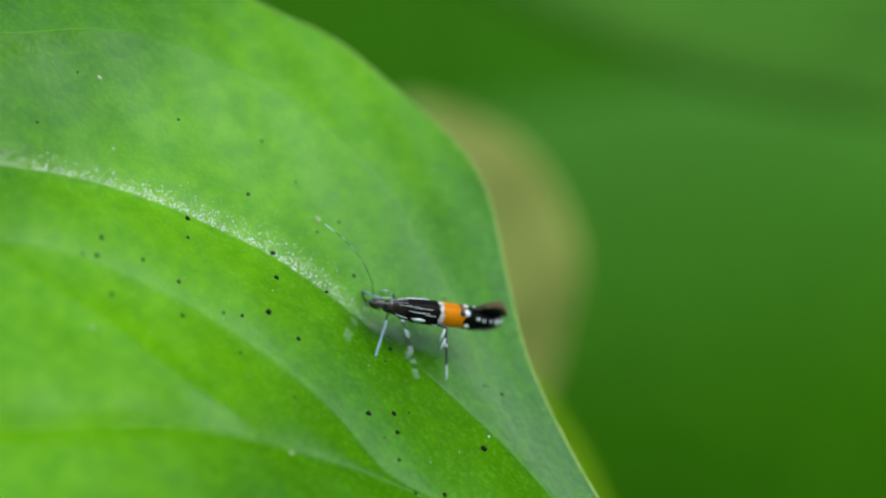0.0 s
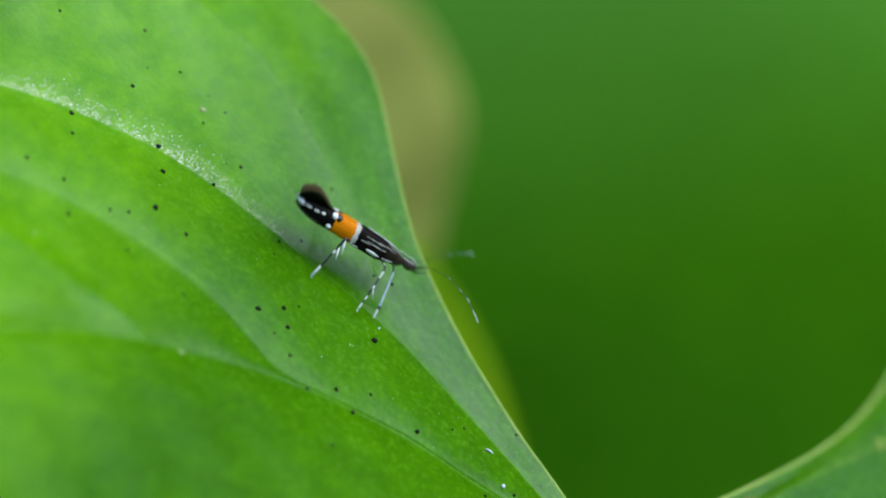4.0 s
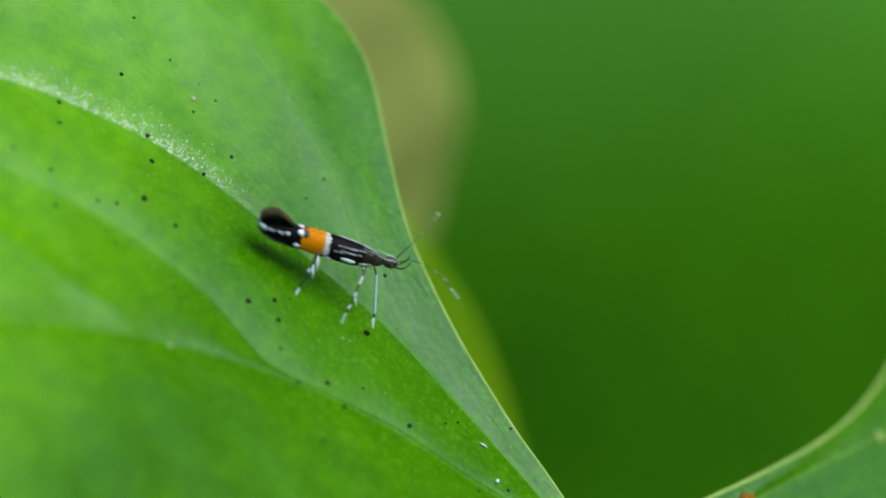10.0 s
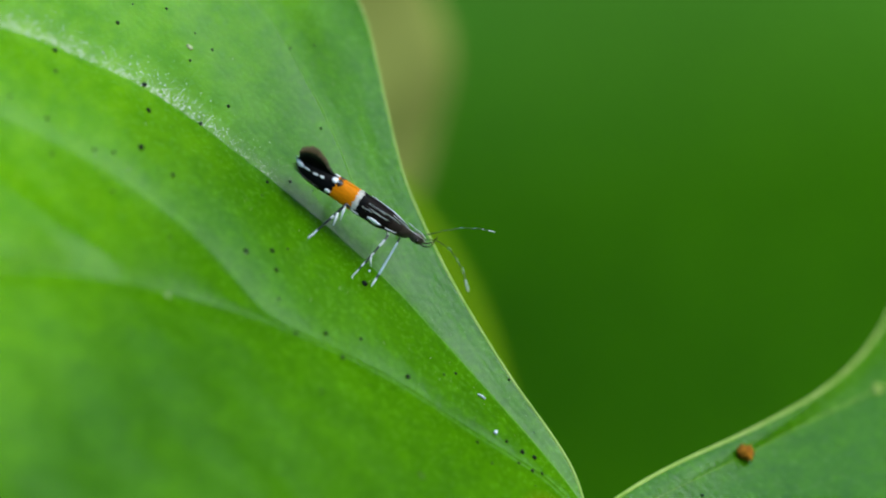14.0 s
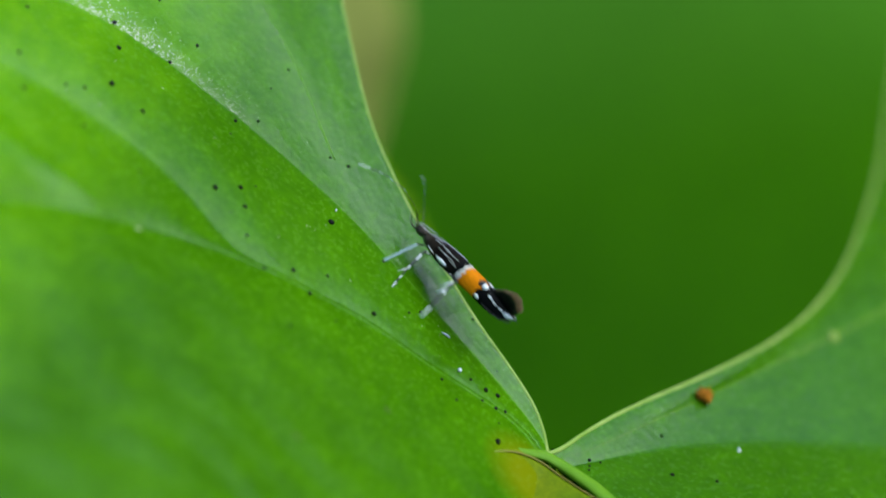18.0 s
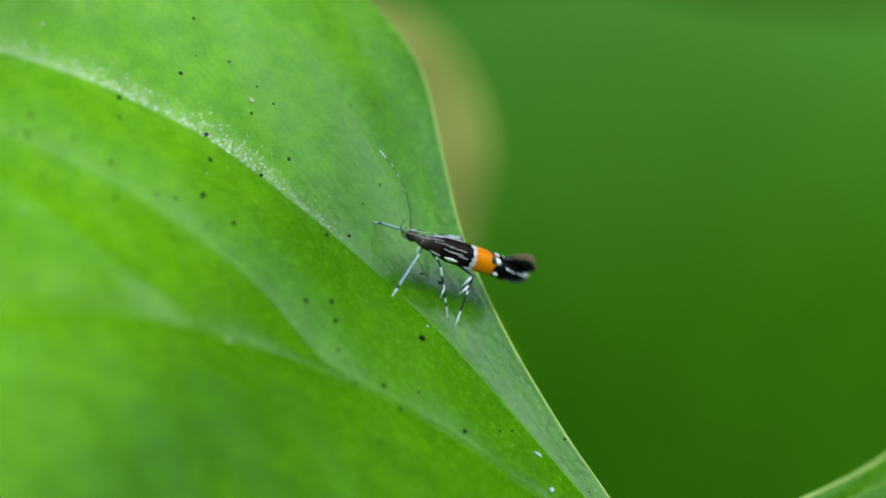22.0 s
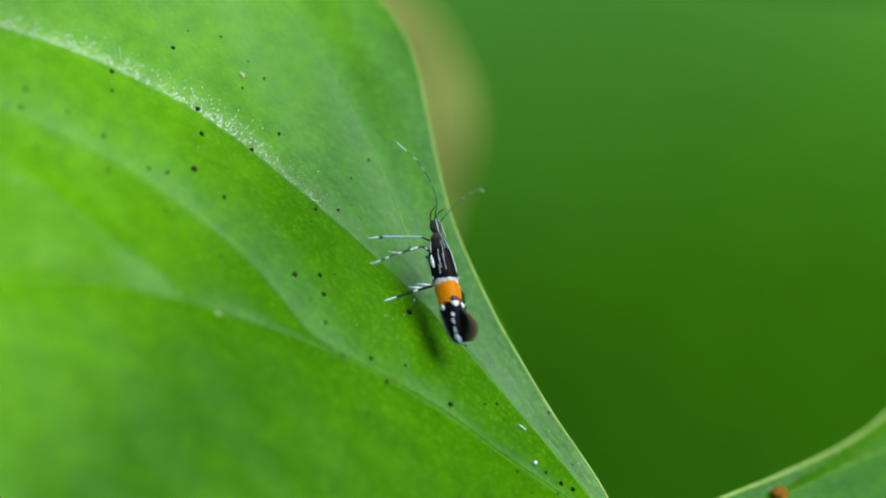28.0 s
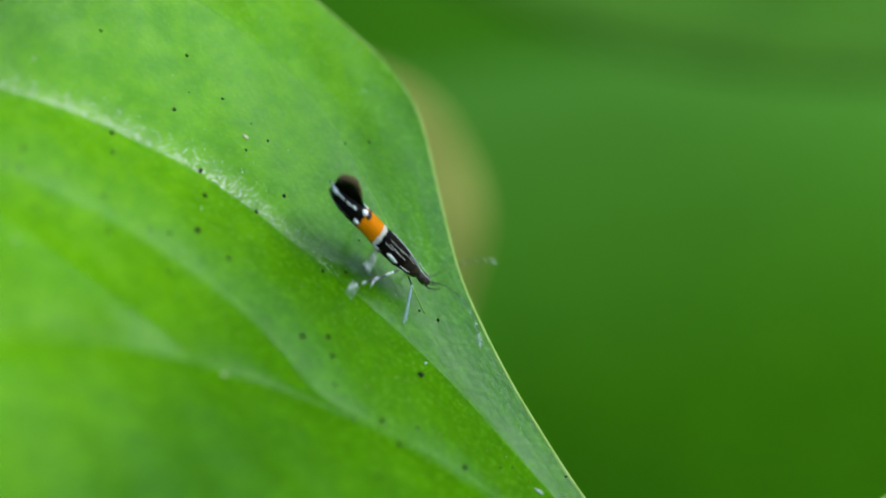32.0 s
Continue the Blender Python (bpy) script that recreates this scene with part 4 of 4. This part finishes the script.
MOTH_ROWS = [
    (0.0, -4.72, 0.39, -134.0, 11.4),
    (0.1, -4.60, -0.19, -159.0, 12.0),
    (0.2, -5.04, -1.26, -172.4, 5.5),
    (0.3, -5.90, -2.19, -194.2, 7.5),
    (0.4, -6.88, -3.04, -222.5, 6.3),
    (0.5, -7.97, -3.27, -245.8, 2.3),
    (0.6, -8.94, -2.66, -278.3, 0.8),
    (0.7, -9.33, -2.34, -295.1, -10.0),
    (0.8, -9.23, -1.35, -316.1, -14.1),
    (0.9, -9.26, -0.51, -323.5, -9.2),
    (1.0, -9.13, 0.47, -341.2, -4.1),
    (1.1, -8.12, 1.32, -361.3, 6.2),
    (1.2, -7.12, 2.15, -400.3, -2.4),
    (1.3, -6.31, 2.05, -417.0, 0.6),
    (1.4, -5.01, 2.00, -445.3, 7.0),
    (1.5, -3.91, 1.85, -473.8, 6.1),
    (1.6, -3.51, 0.45, -499.0, 0.9),
    (1.7, -3.35, 0.26, -511.2, -2.1),
    (1.8, -3.48, 0.39, -508.3, 1.2),
    (1.9, -4.51, 0.58, -463.1, -5.6),
    (2.0, -5.19, -0.63, -423.7, -14.7),
    (2.1, -4.95, -1.66, -383.4, -13.6),
    (2.2, -4.42, -2.33, -342.2, -11.0),
    (2.3, -3.41, -2.44, -327.0, -17.3),
    (2.4, -2.87, -1.98, -290.6, -12.4),
    (2.5, -2.64, -2.17, -281.3, -7.4),
    (2.6, -2.23, -2.00, -266.2, -4.2),
    (2.7, -1.61, -1.81, -241.7, 0.2),
    (2.8, -1.23, -1.53, -219.8, -6.5),
    (2.9, -0.89, -0.43, -197.1, 0.0),
    (3.0, -0.53, -0.10, -169.0, -8.3),
    (3.1, -0.59, 0.17, -176.5, 4.4),
    (3.2, -0.95, 0.80, -150.4, 4.6),
    (3.3, -1.36, 0.87, -131.2, -1.0),
    (3.4, -2.16, 0.78, -105.4, -3.7),
    (3.5, -2.74, 0.93, -92.4, -4.4),
    (3.7, -2.73, 0.88, -45.0, -3.1),
    (3.9, -2.94, 0.71, 2.3, -1.9),
    (4.1, -3.32, 0.11, 49.6, -0.6),
    (4.3, -3.14, -0.30, 97.0, 0.7),
    (4.5, -2.89, -0.03, 144.3, 1.9),
    (4.7, -3.34, 0.23, 191.7, 3.2),
    (4.9, -3.72, -0.18, 239.0, 4.4),
    (5.1, -3.54, -0.78, 286.4, 5.7),
    (5.3, -3.53, -0.95, 333.7, 6.9),
    (5.5, -3.74, -1.00, 381.1, 8.2),
    (5.6, -2.88, -1.47, 371.3, -8.2),
    (5.7, -2.14, -1.91, 382.4, -9.8),
    (5.8, -1.35, -2.10, 401.3, -15.5),
    (5.9, -0.51, -1.81, 433.4, -2.2),
    (6.0, -0.01, -1.25, 454.6, -3.8),
    (6.1, 0.26, -0.82, 477.5, 2.0),
    (6.2, 0.11, 0.22, 506.5, -6.0),
    (6.3, -0.05, 0.89, 538.5, -4.5),
    (6.4, -0.51, 1.60, 550.6, 4.4),
    (6.5, -1.29, 1.90, 562.1, 13.9),
    (6.6, -2.52, 2.09, 595.8, 8.9),
    (6.7, -3.43, 1.86, 622.1, 0.9),
    (6.8, -4.15, 1.63, 646.5, -1.1),
    (6.9, -4.47, 0.85, 669.3, -5.7),
    (7.0, -4.45, 0.26, 693.6, -7.8),
    (7.1, -4.53, 0.21, 703.0, -2.9),
    (7.2, -4.64, 0.05, 719.3, -2.1),
    (7.3, -4.60, -0.16, 729.9, -5.3),
    (7.4, -4.43, -0.47, 739.6, -3.1),
    (7.5, -3.99, -1.02, 739.8, -11.8),
    (7.6, -3.67, -1.16, 765.8, -2.7),
    (7.7, -3.23, -1.04, 780.3, -2.8),
    (7.8, -2.98, -1.43, 793.2, 6.0),
    (7.9, -2.39, -1.48, 814.1, 4.9),
    (8.0, -1.90, -1.14, 826.6, 1.8),
    (8.1, -1.58, -0.70, 844.5, 1.9),
    (8.2, -0.97, 0.01, 872.0, 0.5),
    (8.3, -0.80, -0.01, 875.2, -6.2),
    (8.4, -0.80, 0.02, 886.8, -8.9),
    (8.5, -0.63, 0.69, 890.6, -3.0),
    (8.6, -0.73, 0.75, 911.5, -3.2),
    (8.7, -0.88, 0.91, 936.1, -4.9),
    (8.8, -1.11, 1.10, 948.5, -3.1),
    (8.9, -1.63, 1.20, 958.3, -5.1),
    (9.0, -2.22, 1.33, 973.7, -9.6),
    (9.1, -2.51, 1.22, 988.2, -13.5),
    (9.2, -2.76, 1.28, 1000.8, -9.9),
    (9.3, -2.85, 1.08, 1008.0, -11.0),
    (9.4, -3.20, 0.63, 1021.0, -15.0),
    (9.5, -3.53, 0.27, 1037.8, -9.1),
    (9.6, -3.77, -0.28, 1055.9, -14.1),
    (9.7, -3.60, -0.66, 1078.4, -18.3),
    (9.8, -3.62, -0.79, 1097.5, -6.0),
    (9.9, -3.05, -1.05, 1102.6, -17.7),
    (10.0, -2.96, -1.12, 1110.9, -14.2),
    (10.1, -2.64, -1.13, 1133.7, -8.3),
    (10.2, -2.52, -1.15, 1135.8, -12.0),
    (10.3, -2.52, -1.20, 1130.4, -14.4),
    (10.4, -2.72, -0.96, 1117.3, -17.9),
    (10.5, -3.18, -0.67, 1109.7, -10.3),
    (10.6, -2.66, -0.32, 1070.4, -26.3),
    (10.7, -2.77, 0.22, 1087.7, -3.2),
    (10.8, -2.02, 0.39, 1040.0, -14.7),
    (10.9, -1.48, 0.41, 1010.1, -17.1),
    (11.0, -0.91, 0.73, 987.2, -7.3),
    (11.1, -0.50, 0.48, 959.5, -9.6),
    (11.2, 0.05, 0.35, 943.9, -2.4),
    (11.3, 0.38, -0.40, 918.1, -4.0),
    (11.4, 0.07, -1.01, 890.7, -2.3),
    (11.5, -0.44, -1.33, 881.6, -9.0),
    (11.6, -1.11, -1.53, 865.2, -5.1),
    (11.7, -1.85, -1.87, 839.4, -1.9),
    (11.8, -2.11, -1.84, 827.1, -0.3),
    (11.9, -2.78, -0.99, 804.6, -2.7),
    (12.0, -3.07, -0.78, 780.7, 2.3),
    (12.1, -3.35, -0.54, 754.4, -2.2),
    (12.2, -3.42, -0.27, 743.6, -9.4),
    (12.3, -2.96, 0.30, 724.5, -4.2),
    (12.4, -2.64, 0.54, 722.4, 2.2),
    (12.5, -1.97, 1.19, 686.8, -0.1),
    (12.6, -1.14, 0.93, 660.1, -3.0),
    (12.7, 0.11, 1.15, 634.1, 2.3),
    (12.8, 0.66, 0.76, 611.0, 0.8),
    (12.9, 0.88, 0.01, 588.4, 3.7),
    (13.0, 1.40, -0.49, 565.8, 12.5),
    (13.1, 1.40, -1.11, 556.3, 10.1),
    (13.2, 1.40, -1.44, 543.9, 5.0),
    (13.3, 1.12, -2.01, 521.9, 4.0),
    (13.4, 0.31, -2.94, 498.9, 2.2),
    (13.5, -0.80, -2.65, 480.5, 0.4),
    (13.6, -1.62, -2.48, 460.5, -1.8),
    (13.7, -2.05, -2.04, 438.4, -1.8),
    (13.8, -2.45, -1.45, 414.1, -5.9),
    (13.9, -2.33, -0.61, 379.9, -10.2),
    (14.0, -2.00, -0.08, 369.0, -10.1),
    (14.1, -1.52, 0.07, 356.0, -2.2),
    (14.2, -0.53, 0.42, 322.7, -1.4),
    (14.3, 0.38, 0.25, 295.0, -4.0),
    (14.4, 1.23, 0.14, 270.5, -4.0),
    (14.5, 1.77, -1.37, 246.4, -5.4),
    (14.7, 1.70, -0.82, 207.4, -3.3),
    (14.9, 1.41, -0.40, 168.3, -1.1),
    (15.1, 0.95, -0.41, 129.3, 1.0),
    (15.3, 1.05, -0.22, 90.3, 3.2),
    (15.5, 1.22, 0.63, 51.2, 5.3),
    (15.7, 0.69, 1.48, 12.2, 7.5),
    (15.9, 0.23, 1.67, -26.8, 9.6),
    (16.1, 0.34, 1.66, -65.8, 11.8),
    (16.3, 0.27, 2.09, -104.9, 13.9),
    (16.5, -0.02, 2.63, -143.9, 16.1),
    (16.6, -0.84, 2.75, -116.5, 16.4),
    (16.7, -1.40, 2.17, -89.6, 5.2),
    (16.8, -2.04, 1.37, -60.6, 0.7),
    (16.9, -2.32, 0.33, -33.1, -5.5),
    (17.0, -1.80, -0.21, -20.8, -9.5),
    (17.1, -1.25, -0.70, 2.0, -4.5),
    (17.2, 0.23, -1.09, 13.9, -5.3),
    (17.3, 1.76, -1.34, 26.3, -10.3),
    (17.4, 3.35, -1.43, 43.8, -11.3),
    (17.5, 4.24, -1.09, 67.9, -5.8),
    (17.6, 5.10, -0.96, 88.5, -2.9),
    (17.7, 5.42, -0.68, 114.1, 0.3),
    (17.8, 5.28, 0.03, 133.1, 0.4),
    (17.9, 4.90, -0.13, 160.1, -8.4),
    (18.0, 4.62, 0.07, 155.8, 12.6),
    (18.1, 3.38, 0.50, 189.6, 3.1),
    (18.2, 2.17, 0.88, 200.4, 9.5),
    (18.3, 1.01, 0.98, 223.8, 5.1),
    (18.4, -0.10, 0.99, 245.2, 1.8),
    (18.5, -0.76, 0.95, 264.2, 0.5),
    (18.6, -1.12, 0.65, 278.0, -0.7),
    (18.7, -1.74, 0.11, 305.3, -8.1),
    (18.8, -1.92, -0.32, 322.7, -8.2),
    (18.9, -1.67, -0.18, 322.7, -8.2),
    (19.0, -0.93, -0.32, 295.7, -8.5),
    (19.1, -0.12, -0.62, 248.0, -4.5),
    (19.2, -0.19, -2.39, 214.4, -4.9),
    (19.3, -0.77, -4.28, 169.2, 5.1),
    (19.4, -2.48, -4.83, 157.0, 4.0),
    (19.5, -4.45, -5.03, 142.7, -1.7),
    (19.6, -6.30, -4.66, 117.8, -4.1),
    (19.7, -7.65, -4.11, 89.3, -6.5),
    (19.8, -8.46, -2.27, 64.7, -4.1),
    (19.9, -8.16, -1.21, 40.8, -22.6),
    (20.0, -7.87, 0.09, 40.0, -12.6),
    (20.1, -7.03, 1.79, 22.6, -8.8),
    (20.2, -5.75, 2.33, -2.6, -11.7),
    (20.3, -4.75, 2.52, -1.7, 1.0),
    (20.4, -3.04, 2.37, -35.2, 4.0),
    (20.5, -2.30, 2.06, -50.4, 7.9),
    (20.6, -1.28, 2.31, -80.0, 6.1),
    (20.7, -0.67, 1.87, -99.4, 5.4),
    (20.8, -0.16, 0.99, -129.5, 8.2),
    (20.9, -0.07, 0.60, -153.0, 9.3),
    (21.0, -0.42, 0.24, -167.1, 7.8),
    (21.1, -0.93, -0.06, -176.4, 1.2),
    (21.2, -1.06, -0.15, -174.5, -2.7),
    (21.3, -0.89, -0.07, -175.1, -2.7),
    (21.4, -0.62, 0.67, -180.1, 2.4),
    (21.5, -0.84, 0.71, -159.9, -8.9),
    (21.6, -0.24, 0.94, -200.9, 16.7),
    (21.7, -0.45, 1.25, -168.1, 5.4),
    (21.8, -0.51, 1.51, -170.8, 8.2),
    (21.9, -0.77, 1.92, -157.8, 9.0),
    (22.0, -1.14, 1.93, -138.3, 2.9),
    (22.1, -1.70, 2.22, -119.7, 2.8),
    (22.2, -2.36, 2.42, -101.9, 2.4),
    (22.3, -2.87, 2.15, -78.7, -0.6),
    (22.4, -3.37, 1.64, -58.9, 0.9),
    (22.5, -3.70, 1.42, -49.9, 0.6),
    (22.6, -4.05, 1.22, -41.0, -2.2),
    (22.7, -4.03, 1.13, -34.9, -2.2),
    (22.8, -4.23, 0.92, -32.8, -0.6),
    (22.9, -4.46, 0.76, -13.9, 0.7),
    (23.0, -4.66, 0.29, 0.7, 1.9),
    (23.1, -4.70, 0.09, 6.8, 0.4),
    (23.2, -4.46, -0.10, 20.8, 0.4),
    (23.3, -4.01, -0.29, -2.0, -18.8),
    (23.4, -3.89, -0.67, 19.0, -15.3),
    (23.5, -3.65, -0.93, 43.4, -6.1),
    (23.6, -3.12, -1.26, 55.1, -5.5),
    (23.7, -2.50, -1.40, 80.9, 1.4),
    (23.8, -2.01, -0.79, 96.6, 5.5),
    (23.9, -1.60, -0.94, 111.1, 1.9),
    (24.0, -1.34, -0.94, 125.6, 0.9),
    (24.1, -1.09, -0.93, 136.1, -1.7),
    (24.2, -0.61, -0.48, 145.0, -3.1),
    (24.3, -0.58, -0.49, 151.8, -14.1),
    (24.4, -0.44, -0.39, 153.9, -16.7),
    (24.5, -0.40, -0.15, 156.6, -17.8),
    (24.7, -0.29, -0.00, 160.0, -17.1),
    (24.9, -0.39, 0.03, 167.4, -16.3),
    (25.1, -0.67, -0.38, 172.2, -15.6),
    (25.3, -0.38, -0.59, 169.2, -14.8),
    (25.5, -0.02, -0.13, 159.0, -14.0),
    (25.7, -0.37, 0.33, 147.7, -13.3),
    (25.9, -0.65, 0.12, 141.9, -12.5),
    (26.1, -0.36, -0.29, 144.2, -11.7),
    (26.3, -0.24, -0.26, 151.1, -11.0),
    (26.5, -0.35, -0.11, 155.8, -10.2),
    (26.6, -0.54, -0.34, 149.7, -10.4),
    (26.7, -0.64, -0.35, 145.7, -11.1),
    (26.8, -1.07, -0.48, 121.1, -5.6),
    (26.9, -1.61, -0.70, 108.2, -7.3),
    (27.0, -1.74, -0.74, 91.2, -9.2),
    (27.1, -2.16, -0.21, 71.1, -12.3),
    (27.2, -2.53, 0.06, 45.2, -12.3),
    (27.3, -2.58, -0.27, 39.5, -3.1),
    (27.4, -2.40, 0.03, 28.2, -19.7),
    (27.5, -2.48, 0.03, 23.6, -18.8),
    (27.6, -2.37, 0.03, 25.4, -17.3),
    (27.7, -2.03, -0.23, 46.7, -6.4),
    (27.8, -1.24, -0.41, 80.7, 1.0),
    (27.9, -0.45, -0.54, 116.3, -5.2),
    (28.0, -0.10, -0.35, 137.4, -8.1),
    (28.1, 0.17, -0.01, 153.7, -8.5),
    (28.2, 0.04, 0.84, 193.0, -10.4),
    (28.3, -0.07, 1.59, 205.0, 1.5),
    (28.4, 0.03, 1.36, 210.9, 8.1),
    (28.5, -0.68, 1.61, 232.3, 6.2),
    (28.6, -1.23, 1.92, 249.8, 7.2),
    (28.7, -2.05, 1.55, 277.7, -5.9),
    (28.8, -2.55, 1.00, 305.3, -0.4),
    (28.9, -2.86, 0.42, 318.2, -3.3),
    (29.0, -3.00, 0.04, 346.1, -1.9),
    (29.1, -2.75, -0.23, 351.4, -9.5),
    (29.2, -2.40, -0.76, 350.4, -22.2),
    (29.3, -2.27, -0.75, 389.5, -7.1),
    (29.4, -1.63, -1.00, 400.2, -9.3),
    (29.5, -1.03, -1.01, 428.4, -1.8),
    (29.6, -0.60, -1.01, 445.2, -4.5),
    (29.7, -0.35, -0.82, 460.9, -3.9),
    (29.8, -0.05, -0.39, 480.0, -0.6),
    (29.9, 0.23, -0.44, 496.6, -3.5),
    (30.0, 0.36, -0.17, 515.1, -5.5),
    (30.1, 0.32, 0.30, 524.7, -6.0),
    (30.2, 0.70, 1.16, 514.7, 15.2),
    (30.3, -0.07, 1.36, 555.0, 4.0),
    (30.4, -0.40, 1.93, 560.5, 11.4),
    (30.5, -0.81, 1.84, 583.3, 2.1),
    (30.6, -1.37, 2.27, 602.9, 6.6),
    (30.7, -2.16, 2.53, 621.5, 8.9),
    (30.8, -2.81, 1.59, 648.5, -0.6),
    (30.9, -3.11, 1.47, 663.7, -0.9),
    (31.0, -3.18, 1.38, 667.0, 1.1),
    (31.1, -3.44, 0.82, 671.8, -4.2),
    (31.2, -3.68, 0.68, 678.8, -4.2),
    (31.3, -3.89, 0.43, 687.5, -4.8),
    (31.4, -3.96, 0.40, 695.8, -3.5),
    (31.5, -4.25, 0.49, 707.2, -1.3),
    (31.6, -4.28, 0.71, 704.9, -2.3),
    (31.7, -4.55, 0.73, 716.3, -0.3),
    (31.8, -4.49, 0.80, 717.4, 1.4),
    (31.9, -4.56, 0.70, 720.2, 2.5),
    (32.0, -4.72, 0.55, 745.4, 11.6),
]


motions()
